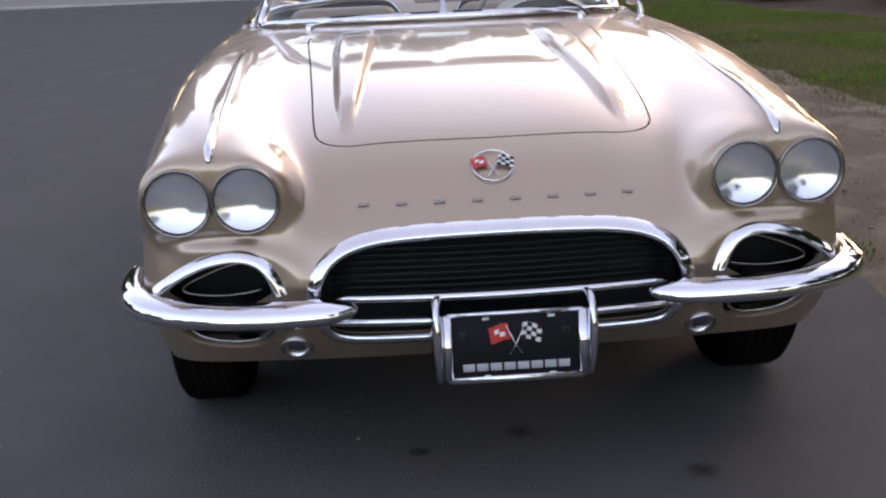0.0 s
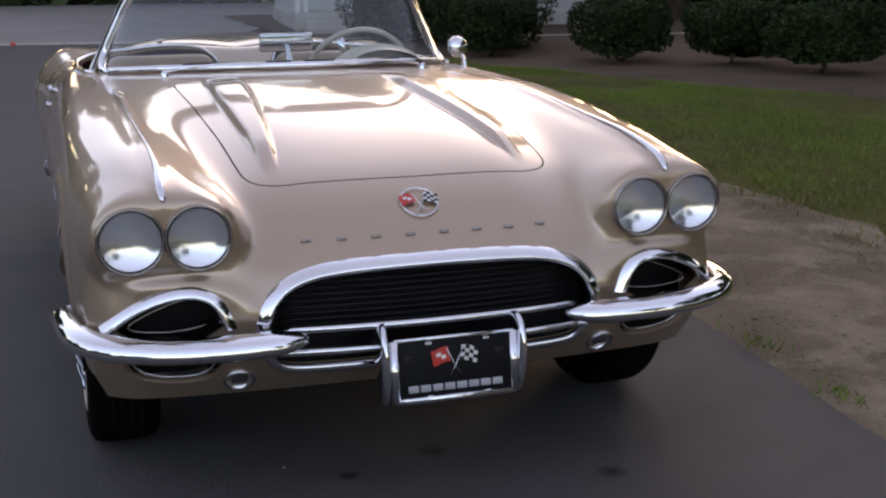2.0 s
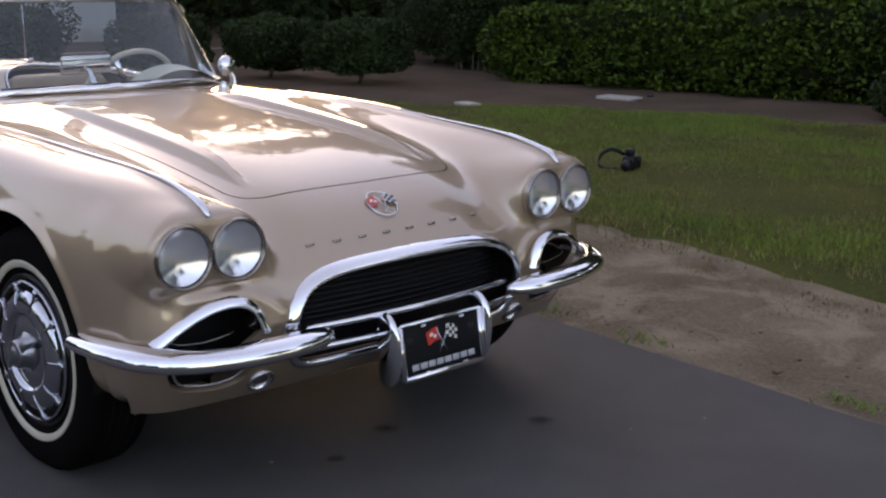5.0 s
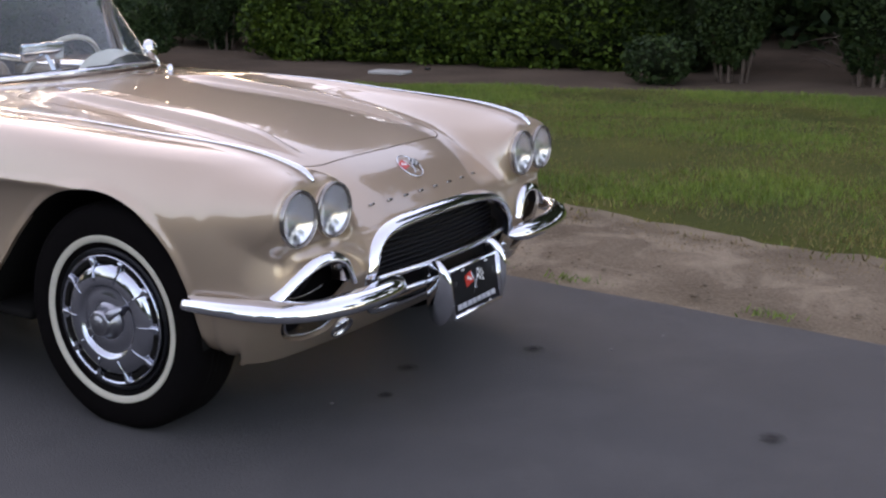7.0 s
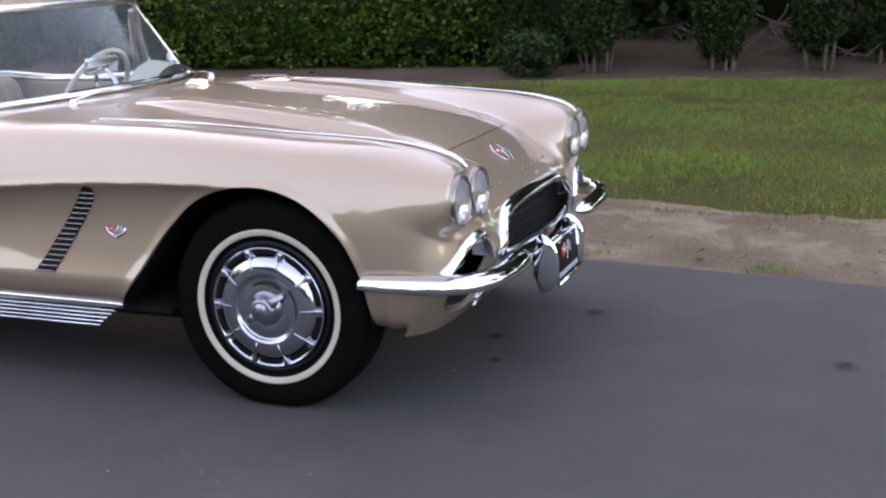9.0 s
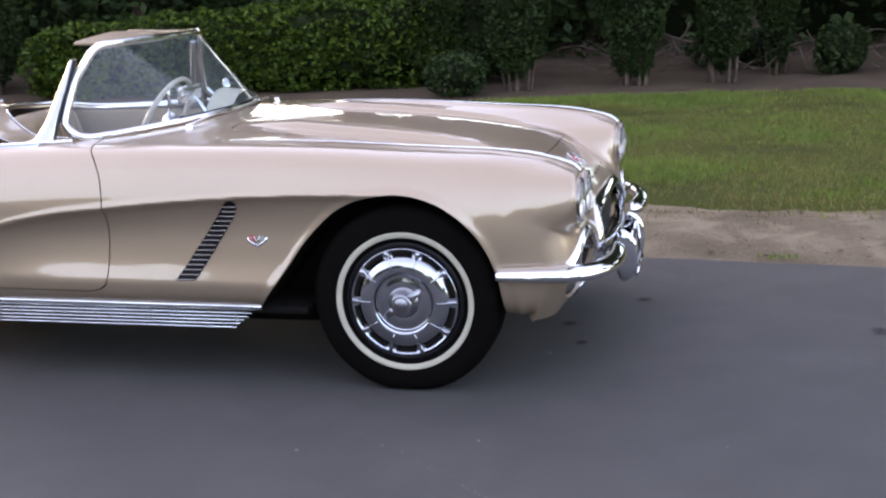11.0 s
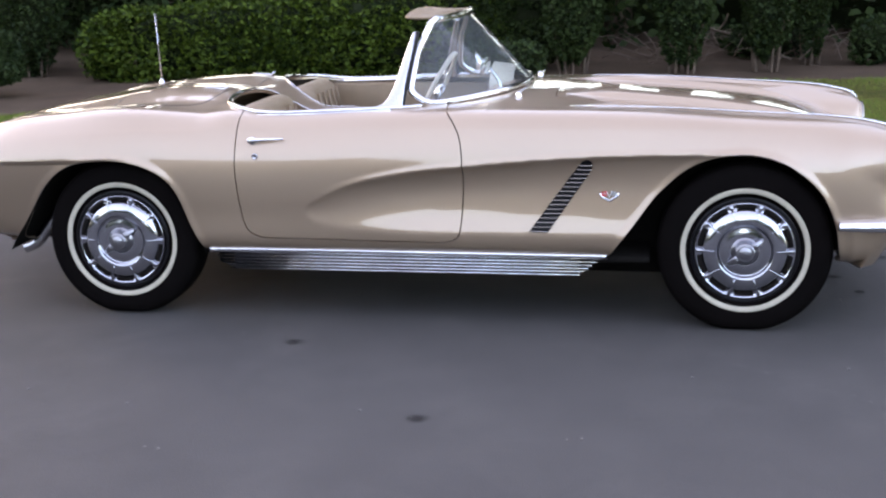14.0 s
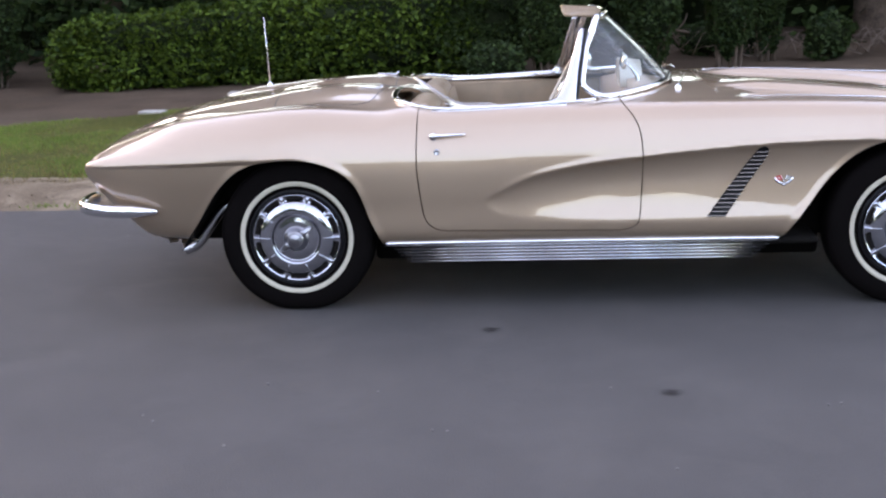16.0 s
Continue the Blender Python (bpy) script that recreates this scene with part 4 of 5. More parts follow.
ss = np.concatenate([np.linspace(-1, -.7, 22), np.linspace(-.68, .68, 45), np.linspace(.7, 1, 22)])
grid = np.array([[screen_point(s, low_edge(s) + (high_edge(s) - low_edge(s)) * k) for k in np.linspace(.01, .99, 13)] for s in ss])
screen = part("windscreen", facing((grid.reshape(-1, 3), [(i * 13 + j, i * 13 + j + 1, (i + 1) * 13 + j + 1, (i + 1) * 13 + j) for i in range(len(ss) - 1) for j in range(12)]), (1, 0, 1)), GLASS, car, "wraparound windscreen glass")
screen.visible_shadow = False
mid = np.linspace(-.80, .80, 61)
part("screen_foot", sweep(np.array([screen_point(s, 0) for s in mid]), oval(.012, .014, 10, 2.6)), CHROME, screen, "chrome lower screen moulding")
part("screen_header", sweep(np.array([screen_point(s, high_edge(s)) for s in mid * .78]), oval(.017, .014, 10, 2.6)), CHROME, screen, "chrome screen header")
for sign in (-1, 1):
    edge = [screen_point(sign * s, low_edge(s)) for s in np.linspace(.80, .998, 24)]
    edge += [screen_point(sign, k) for k in np.linspace(low_edge(1), high_edge(1), 12)]
    edge += [screen_point(sign * s, high_edge(s)) for s in np.linspace(.998, .58, 32)]
    edge = relax(spline(edge, 120), 22)
    part("glass_frame", sweep(edge, oval(.015, .0145, 12, 2.6), up=(0, sign, .15)), CHROME, screen, "chrome frame of the windscreen glass")
    seal = [(-.080, .678, .874), (-.078, .668, .90), (-.067, .636, .97), (-.052, .592, 1.06), (-.040, .556, 1.14), (-.035, .545, 1.165)]
    part("screen_seal", sweep(spline([(x, sign * y, z) for x, y, z in seal], 18), oval(.0035, .010, 8), up=(1, 0, .2)), BLACK, screen)
    # broad outer post: rear edge, front edge and breadth at each height
    rings = []
    for z, back, front, y in ((.858, -.275, -.078, .692), (.868, -.205, -.080, .689), (.882, -.165, -.081, .685), (.905, -.145, -.079, .675), (.95, -.124, -.072, .651), (1.02, -.103, -.060, .615), (1.10, -.079, -.047, .578),
                              (1.150, -.063, -.038, .555), (1.165, -.057, -.035, .548)):
        inner = y - .030
        rings.append([(back, sign * (inner + .004), z), (back, sign * (y - .010), z), (back + .008, sign * (y - .002), z), (front - .008, sign * y, z), (front, sign * (y - .006), z), (front, sign * inner, z)])
    outer = np.array(rings).reshape(-1, 3)
    faces = [(r * 6 + k, r * 6 + (k + 1) % 6, r * 6 + 6 + (k + 1) % 6, r * 6 + 6 + k) for r in range(8) for k in range(6)] + [tuple(range(48, 54)), (5, 4, 3, 2, 1, 0)]
    part("screen_post", (outer, faces if sign < 0 else [f[::-1] for f in faces]), SATIN, screen, "broad silver windscreen post, flared at its foot")
    v = spline([(-.085, sign * .36, 1.250), (-.09, sign * .12, 1.266), (-.07, sign * .035, 1.268), (.03, sign * .022, 1.262), (.085, sign * .035, 1.255), (.085, sign * .25, 1.251), (.055, sign * .40, 1.244), (-.01, sign * .42, 1.244), (-.06, sign * .41, 1.246)], 40, True) - np.array((.040, 0, .030))
    c = v.mean(0)
    lip = np.concatenate([v, c + (v - c) * .96 + (0, 0, .006), c + (v - c) * .96 - (0, 0, .006)])
    faces = [(i, (i + 1) % 40, 40 + (i + 1) % 40, 40 + i) for i in range(40)] + [((i + 1) % 40, i, 80 + i, 80 + (i + 1) % 40) for i in range(40)]
    faces += [tuple(range(40, 80)), tuple(range(119, 79, -1))]
    part("sun_visor", (lip, faces), VINYL, screen, "tan sun visor folded up over the header")
    # wiper
    q = top_at(.372, sign * .46, .004)
    w = part("wiper", moved(lathe([(.014, -.008), (.013, .005), (.010, .012), (.004, .015), (.0005, .0155)], 20, "z"), Matrix.Translation(q)), CHROME, car, "chrome windscreen wiper")
    way = spline([tuple(q + Vector((0, 0, .010))), (.412, sign * .30, .926), (.418, sign * .12, .930)], 12)
    part("wiper_arm", sweep(way, oval(.004, .003, 8), scale=np.linspace(1.2, .7, 12)), CHROME, w)
    way = [tuple(screen_point(s, .035) + np.array((.010, 0, .004))) for s in sign * np.linspace(.02, .40, 12)]
    part("wiper_blade", sweep(way, oval(.005, .004, 8)), BLACK, w)

# ---- cockpit ----
tub = join(block(-.22, 0, .33, 1.30, 1.36, .02), block(.46, 0, .56, .02, 1.30, .50))
part("bulkhead", block(-.872, 0, .58, .03, 1.30, .50, .01), VINYL, car, "tan trimmed bulkhead behind the seats")
part("cockpit_floor", tub, CARPET, car, "brown carpeted cockpit tub")
for sign in (-1, 1):
    part("door_card", block(-.26, sign * .700, .605, 1.12, .03, .46, .012), VINYL, door[sign], "tan vinyl door card")
    part("door_cap", sweep([(-.80, sign * .708, .838), (-.40, sign * .712, .848), (-.12, sign * .712, .856)], oval(.022, .010, 10, 3)), CHROME, door[sign], "bright door cap")
    seat = part("seat", join(block(-.34, sign * .36, .46, .50, .50, .15, .055, 4)), VINYL, car, "tan vinyl bucket seat")
    back = block(0, 0, .21, .16, .48, .50, .075, 5)
    part("backrest", moved(back, pose(-.68, sign * .36, .42, 0, -13, 0)), VINYL, seat)
    for k in range(5):
        way = [tuple(pose(-.68, sign * .36, .42, 0, -13, 0) @ Vector((.086, -.16 + k * .08, z))) for z in np.linspace(.04, .40, 6)]
        part("piping", sweep(way, oval(.006, .006, 8)), VINYL, seat)
dash_line = [(.30 - .12 * (y / .66) ** 2, y, .845 - .03 * (y / .66) ** 2) for y in np.linspace(-.66, .66, 33)]
dash = part("dashboard", sweep(dash_line, np.array([(-.10, .03), (-.02, .045), (.06, .035), (.10, 0), (.09, -.12), (.03, -.20), (-.10, -.20)])), DASH, car, "painted dashboard")
arc = [(.16, .350 + .20 * math.cos(a), .835 + .130 * math.sin(a)) for a in np.linspace(0, math.pi, 24)]
ring2 = [(.27, .350 + .18 * math.cos(a), .835 + .115 * math.sin(a)) for a in np.linspace(0, math.pi, 24)]
part("instrument_hood", ([*arc, *ring2], [(i, i + 1, 25 + i, 24 + i) for i in range(23)] + [tuple(range(24))]), IVORY, dash, "pale domed instrument hood")
part("grab_bar", sweep(spline([(.19, -.18, .80), (.15, -.22, .80), (.14, -.36, .80), (.15, -.52, .80), (.19, -.56, .80)], 24), oval(.010, .010, 10)), CHROME, dash, "chrome grab bar")
# steering wheel
tilt = Matrix.Translation((-.13, .345, .824)) @ pose(0, 0, 0, 0, -62, 0)
rim_path = [(.205 * math.cos(a), .205 * math.sin(a), 0) for a in np.linspace(0, 2 * math.pi, 60, endpoint=False)]
steer = part("steering_wheel", moved(sweep(rim_path, oval(.0105, .0115, 10), True), tilt), IVORY, car, "pale thin-rimmed steering wheel")
for a in (math.pi / 2, math.pi * 7 / 6, math.pi * 11 / 6):
    part("spoke", moved(sweep([(.03 * math.cos(a), .03 * math.sin(a), -.02), (.19 * math.cos(a), .19 * math.sin(a), 0)], oval(.012, .003, 8)), tilt), CHROME, steer)
part("horn_boss", moved(lathe([(.045, -.03), (.045, -.012), (.038, .0), (.02, .006), (.0005, .007)], 28, "z"), tilt), CHROME, steer)
part("column", moved(sweep([(0, 0, -.02), (0, 0, -.40)], oval(.024, .024, 14)), tilt), DASH, steer)
# inside mirror on a stalk
mir = part("inside_mirror", moved(block(0, 0, 0, .022, .200, .068, .010, 3), pose(.165, .003, .978, 0, 8, 0)), CHROME, car, "chrome inside mirror on a dash stalk")
part("stalk", sweep(spline([(.235, .003, .875), (.225, .003, .91), (.185, .003, .965)], 10), oval(.012, .008, 10), scale=np.linspace(1.5, .7, 10)), CHROME, mir)
# outside mirror on the driver's door
base = top_at(.030, .742, 0)
om = part("outside_mirror", sweep(spline([tuple(base), (.030, .738, base[2] + .03), (.030, .726, .908)], 12), oval(.018, .011, 12), scale=np.linspace(1.2, .5, 12)), CHROME, car, "round chrome door mirror on a tapered stalk")
part("mirror_head", moved(lathe([(.0005, .026), (.019, .024), (.034, .015), (.041, .004), (.0425, -.004), (.039, -.008), (.0005, -.008)], 36, "x"), pose(.020, .718, .934, 0, -6, 8)), CHROME, om)

# ---- tail deck ----
q = top_at(-1.695, .675, 0)
ant = part("antenna", moved(lathe([(.017, -.005), (.016, .006), (.009, .014), (.004, .022)], 20, "z"), Matrix.Translation(q)), CHROME, car, "thin chrome whip antenna")
part("mast", sweep([tuple(q + Vector((0, 0, .015))), tuple(q + Vector((-.012, 0, .365)))], oval(.0026, .0026, 8), scale=[1.2, .6]), CHROME, ant)
for y in (-.34, .34):
    line = [tuple(top_at(x, y, .004)) for x in np.linspace(-1.06, -.95, 8)]
    line[-1] = (line[-1][0], line[-1][1], line[-1][2] + .016)
    part("deck_latch", sweep(line, oval(.014, .005, 8), scale=np.linspace(.4, 1.0, 8)), CHROME, car, "small chrome deck latch")
lid = [(x, y) for x, y in spline([(-.93, 0), (-.96, .40), (-1.03, .58), (-1.30, .60), (-1.42, .52), (-1.45, 0)], 40)]
for sign in (-1, 1):
    way = [tuple(top_at(x, sign * y, .0006)) for x, y in lid]
    part("lid_gap", sweep(way, oval(.0024, .0012, 6)), BLACK, car)


# ---- ground ----
OIL = material("oil_stain", (0.022, 0.020, 0.020), 0.85, 0.0, (0.014, 0.013, 0.013), 20.0, 200.0, spec=0.2)


def fade_rim(m, size=0.07):
    """Lets a stain fade out raggedly towards its rim."""
    t = m.node_tree
    co, ln, nz = t.nodes.new("ShaderNodeTexCoord"), t.nodes.new("ShaderNodeVectorMath"), t.nodes.new("ShaderNodeTexNoise")
    ln.operation = "LENGTH"
    nz.inputs["Scale"].default_value, nz.inputs["Detail"].default_value = 55.0, 4.0
    t.links.new(co.outputs["Object"], ln.inputs[0])
    t.links.new(co.outputs["Object"], nz.inputs["Vector"])
    k = t.nodes.new("ShaderNodeMath")
    k.operation = "MULTIPLY_ADD"
    k.inputs[1].default_value = 0.05
    t.links.new(nz.outputs["Fac"], k.inputs[0])
    t.links.new(ln.outputs["Value"], k.inputs[2])
    r = t.nodes.new("ShaderNodeMapRange")
    r.inputs["From Min"].default_value, r.inputs["From Max"].default_value = size, size * 0.35
    r.inputs["To Max"].default_value = 0.8
    t.links.new(k.outputs[0], r.inputs["Value"])
    t.links.new(r.outputs[0], t.nodes["Principled BSDF"].inputs["Alpha"])


fade_rim(OIL)


def worn_patches(m, pale, scale, low, high, most):
    """Pale, ragged patches of wear and dust over a surface."""
    t = m.node_tree
    skin = t.nodes["Principled BSDF"].inputs["Base Color"]
    geo, nz, fine = t.nodes.new("ShaderNodeNewGeometry"), t.nodes.new("ShaderNodeTexNoise"), t.nodes.new("ShaderNodeTexNoise")
    nz.inputs["Scale"].default_value, nz.inputs["Detail"].default_value, nz.inputs["Roughness"].default_value = scale, 9.0, 0.62
    nz.inputs["Distortion"].default_value = 0.6
    fine.inputs["Scale"].default_value, fine.inputs["Detail"].default_value = 140.0, 2.0
    r = t.nodes.new("ShaderNodeMapRange")
    r.inputs["From Min"].default_value, r.inputs["From Max"].default_value, r.inputs["To Max"].default_value = low, high, most
    k = t.nodes.new("ShaderNodeMath")
    k.operation = "MULTIPLY"
    mix = t.nodes.new("ShaderNodeMix")
    mix.data_type = "RGBA"
    t.links.new(geo.outputs["Position"], nz.inputs["Vector"])
    t.links.new(geo.outputs["Position"], fine.inputs["Vector"])
    t.links.new(nz.outputs["Fac"], r.inputs["Value"])
    t.links.new(r.outputs[0], k.inputs[0])
    t.links.new(fine.outputs["Fac"], k.inputs[1])
    t.links.new(k.outputs[0], mix.inputs[0])
    t.links.new(skin.links[0].from_socket, mix.inputs[6])
    mix.inputs[7].default_value = (*pale, 1)
    t.links.new(mix.outputs[2], skin)


worn_patches(ASPHALT, (0.110, 0.103, 0.096), 2.3, 0.50, 0.78, 0.7)
worn_patches(DIRT, (0.30, 0.240, 0.170), 2.6, 0.48, 0.62, 1.0)


def sheet(x0, x1, y0, y1, nx, ny, height):
    v, f = [], []
    for i in range(nx + 1):
        for j in range(ny + 1):
            x = x0 + (x1 - x0) * i / nx
            a, b = y0(x), y1(x)
            y = a + (b - a) * j / ny
            v.append((x, y, height(x, y, j / ny)))
    for i in range(nx):
        for j in range(ny):
            q = i * (ny + 1) + j
            f.append((q, q + ny + 1, q + ny + 2, q + 1))
    return v, f


def rough(x, y, s, seed=0.0):
    return noise.noise(Vector((x * s, y * s, seed)))


def road_edge(x):
    q = min(max(x, -5.0), 5.0)
    return 1.43 - .068 * q - .007 * q * q - .12 * max(x - 5.0, 0.0) + .010 * rough(x, 0, 3.0, 4) + .008 * rough(x, 0, 11.0, 6)


def lawn_near(x):
    k = np.interp(x, (-14, -4.5, -3.5, -1, .3, .9, 1.5, 2.3, 3, 6, 16), (2.6, 2.45, 2.58, 2.66, 2.64, 2.58, 2.42, 2.20, 2.14, 1.9, .9))
    return float(k) + .05 * rough(x, 0, 1.3, 8) + .07 * rough(x, 0, 3.5, 9)


def lawn_far(x):
    k = np.interp(x, (-14, -8.5, -5.9, -5.1, -4.3, -2.8, -1.5, 0, 2, 4, 8, 14), (3.2, 4.2, 5.3, 5.8, 6.5, 7.35, 7.75, 8.2, 8.75, 8.6, 8.6, 8.4))
    return float(k) + .10 * rough(x, 0, 1.1, 12)


def earth_height(x, y):
    return .03 * rough(x, y, .7, 2) + .012 * rough(x, y, 3.0, 3) + .006 * rough(x, y, 9.0, 5)


part("ground", sheet(-400, 400, lambda x: -400, lambda x: 400, 8, 8, lambda x, y, k: -.10), EARTH, None, "bare brown earth reaching the horizon", "ground", kind="structure")
part("road", sheet(-14.6, 60, lambda x: -30, road_edge, 400, 6, lambda x, y, k: 0.0 if k < 1 else -.012), ASPHALT, None, "dark grey worn asphalt road", "road", kind="structure")
part("gutter", moved(block(0, 0, 0, .16, 60, .05, .01), pose(-15.8, -14, -.01, 0, 0, -6)), CONCRETE, None, "pale concrete gutter across the road's end", "gutter", kind="structure")
part("cross_road", sheet(-60, -12.9, lambda x: -60, lambda x: 6.0 if x < -14 else 1.2, 4, 4, lambda x, y, k: -.02), FARROAD, None, "pale asphalt of the road beyond", "road", kind="structure")
part("road_shoulder", sheet(-16, 16, lambda x: road_edge(x) - .03, lambda x: lawn_near(x) + .25, 200, 16,
     lambda x, y, k: -.016 + .03 * smoothstep(k * 1.6) + (k > .05) * (.012 * rough(x, y, 4, 7) + .008 * rough(x, y, 11, 8))), DIRT, None,
     "dry trodden dirt strip beside the asphalt", "dirt", kind="structure")
part("lawn", sheet(-14, 16, lambda x: lawn_near(x) + .10, lawn_far, 160, 60, lambda x, y, k: -.012 + .032 * smoothstep(k * 45) + .014 * rough(x, y, .8, 2) + .012 * smoothstep(min(k, 1 - k) * 12)), TURF, None,
     "worn green lawn with yellow patches", "lawn", kind="structure")
part("bare_bed", sheet(-22, 24, lambda x: lawn_far(x) - .15, lambda x: 26, 120, 60, lambda x, y, k: .0 + earth_height(x, y) + .012 * smoothstep(k * 20) + .25 * smoothstep((y - 10) / 8)), EARTH, None,
     "bare brown earth under the shrubs", "ground", kind="structure")


# ---- planting ----
rng = np.random.default_rng(7)


def leaves(points, size, lift=0.6, stretch=1.6):
    """Folded leaf pairs at the points, turned at random."""
    n = len(points)
    a = rng.normal(size=(n, 3))
    a[:, 2] *= lift
    a /= np.linalg.norm(a, axis=1)[:, None]
    b = np.cross(a, rng.normal(size=(n, 3)))
    b /= np.linalg.norm(b, axis=1)[:, None]
    s = size * rng.uniform(.6, 1.3, (n, 1))
    p = np.asarray(points)
    v = np.stack([p - a * s * stretch / 2, p + b * s / 2, p + a * s * stretch / 2, p - b * s / 2], 1).reshape(-1, 3)
    f = np.arange(n * 4).reshape(n, 4)
    return v, f


def quick(name, v, f):
    me = bpy.data.meshes.new(name)
    me.vertices.add(len(v))
    me.vertices.foreach_set("co", np.asarray(v, np.float32).ravel())
    k = f.shape[1]
    me.loops.add(f.size)
    me.loops.foreach_set("vertex_index", f.astype(np.int32).ravel())
    me.polygons.add(len(f))
    me.polygons.foreach_set("loop_start", np.arange(0, f.size, k, dtype=np.int32))
    me.update(calc_edges=True)
    return me


def lump(p, s, seed):
    return np.array([noise.noise(Vector((q[0] * s, q[1] * s, q[2] * s + seed))) for q in p])


def bush(name, label, x, y, wx, wy, h, count, size, mat, foot=.12, seed=0.0, power=4.0, group="", trunk=True, turn=0.0, rise=0.0, taper=0.0):
    """A clipped shrub: short stems, a core coloured as its inner shade and a coat of leaves with an uneven outline."""
    t = thing(name, label, "shrub" if name != "hedge" else "hedge", pose(x, y, 0, 0, 0, turn), group)
    u = rng.normal(size=(count, 3))
    u /= (abs(u) ** power).sum(1)[:, None] ** (1 / power)
    u *= rng.uniform(.80, 1.02, (count, 1)) ** .5
    half = np.array((wx / 2, wy / 2, (h - foot) / 2))
    base = u * half + np.array((0, 0, foot + (h - foot) / 2))
    k = lump(base + np.array((x, y, 0)), 2.6, seed) * .21 + lump(base + np.array((x, y, 0)), 7.0, seed + 3) * .06
    base = base + u * k[:, None] * np.minimum(half, .6) / .6
    base[:, 2] *= 1 + rise * base[:, 0] / half[0]
    base[:, :2] *= (1 - taper * (1 - np.clip(base[:, 2] / h, 0, 1)) ** 1.3)[:, None]
    base[:, 2] = np.maximum(base[:, 2], .03)
    part("foliage", quick("foliage", *leaves(base, size)), mat, t)
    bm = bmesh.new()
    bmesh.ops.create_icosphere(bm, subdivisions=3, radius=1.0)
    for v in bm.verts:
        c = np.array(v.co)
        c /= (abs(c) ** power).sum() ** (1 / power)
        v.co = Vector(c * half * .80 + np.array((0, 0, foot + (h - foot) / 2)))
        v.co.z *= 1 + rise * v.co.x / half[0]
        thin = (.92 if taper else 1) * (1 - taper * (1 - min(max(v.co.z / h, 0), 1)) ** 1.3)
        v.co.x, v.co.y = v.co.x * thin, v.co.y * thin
    part("inner_growth", bm, LEAFSHADE, t)
    if taper:
        for k in range(7):
            a = k * 2.4 + seed
            px, py = .15 * wx * math.cos(a), .10 * wy * math.sin(a)
            way = [(px, py, -.03), (px * 1.15, py * 1.1, foot), (px * 1.5 + .03 * math.sin(3 * a), py * 1.3, foot + .45)]
            part("stem", sweep(spline(way, 7), oval(.019, .019, 7), scale=np.linspace(1.2, .7, 7)), BARK, t)
    elif trunk:
        for k in range(max(1, int(wx / .8))):
            px = (k + .5 - max(1, int(wx / .8)) / 2) * .7
            way = [(px + .05 * math.sin(k), .0, -.03), (px + .02, .03, foot * .6), (px - .02, 0, foot + .25)]
            part("stem", sweep(way, oval(.035, .035, 8), scale=[1.3, 1, .8]), BARK, t)
    return t


# near-black green puts the shade deep inside foliage into a colour
LEAFSHADE = material("leaf_shade", (0.016, 0.022, 0.008), 0.9, 0.0, (0.006, 0.009, 0.004), 3.0, 30.0, spec=0.1)

bush("hedge", "long clipped dense green hedge behind the lawn", -3.62, 9.98, 5.4, 1.5, 1.02, 48000, .043, LEAF, .02, 1.0, 9.0, trunk=False, turn=12, rise=.15)
bush("hedge", "darker clipped hedge block behind the lawn", -1.00, 10.35, 1.3, 1.1, 1.15, 12000, .036, LEAF2, .10, 5.0, 6.0, turn=10)
low = "row of clipped shrubs"
for x, y, wx, wy, h, n, foot, s in ((-8.85, 5.90, 1.02, .95, .76, 4200, .20, 2.0), (-8.08, 6.92, .84, .84, .72, 4200, .20, 3.0), (-6.86, 7.32, 1.02, .95, .74, 4800, .20, 4.0), (-10.3, 4.75, .8, .8, .78, 3000, .2, 5.0),
                                   (-11.6, 5.2, 1.5, 1.3, .9, 4000, .1, 6.0), (-8.3, 10.3, 1.6, 1.2, 1.05, 4500, .2, 7.0), (-13.3, 4.4, 1.6, 1.4, 1.0, 3800, .1, 8.0)):
    bush("shrub", "dark green clipped round shrub on a bare bed", x, y, wx * 1.08, wy * 1.08, h, n * 2, .031, LEAF2, foot * .7, s, 4.6, low)
tall = "row of upright shrubs"
for x, y, wx, wy, h, n, foot, s in ((-7.35, 9.7, 1.1, 1.0, 1.9, 4200, .10, 10.0), (-.12, 9.22, .92, .85, 1.75, 4200, .20, 11.0), (1.16, 9.65, .95, .85, 1.9, 3600, .20, 12.0), (2.16, 9.95, .86, .8, 1.9, 3400, .22, 13.0), (2.78, 10.75, .62, .7, 1.8, 2600, .2, 14.0),
                                   (5.6, 10.4, 1.0, .9, 1.8, 3200, .2, 16.0), (7.2, 10.2, 1.0, .9, 1.9, 3000, .2, 17.0)):
    bush("upright_shrub", "tall dark green clipped shrub on bare stems", x, y, wx * 1.06, wy * 1.06, h, n * 2, .036, LEAF2, foot * .75, s, 3.4, tall, taper=.62)
for x, y, w, h, n, s in ((-.72, 8.85, .66, .50, 1500, 21.0), (3.52, 10.55, .62, .62, 1600, 22.0), (2.25, 11.6, 1.2, .5, 1500, 23.0)):
    bush("small_shrub", "small low green shrub on bare earth", x, y, w, w, h, n, .038, LEAF2, .03, s, 2.4)


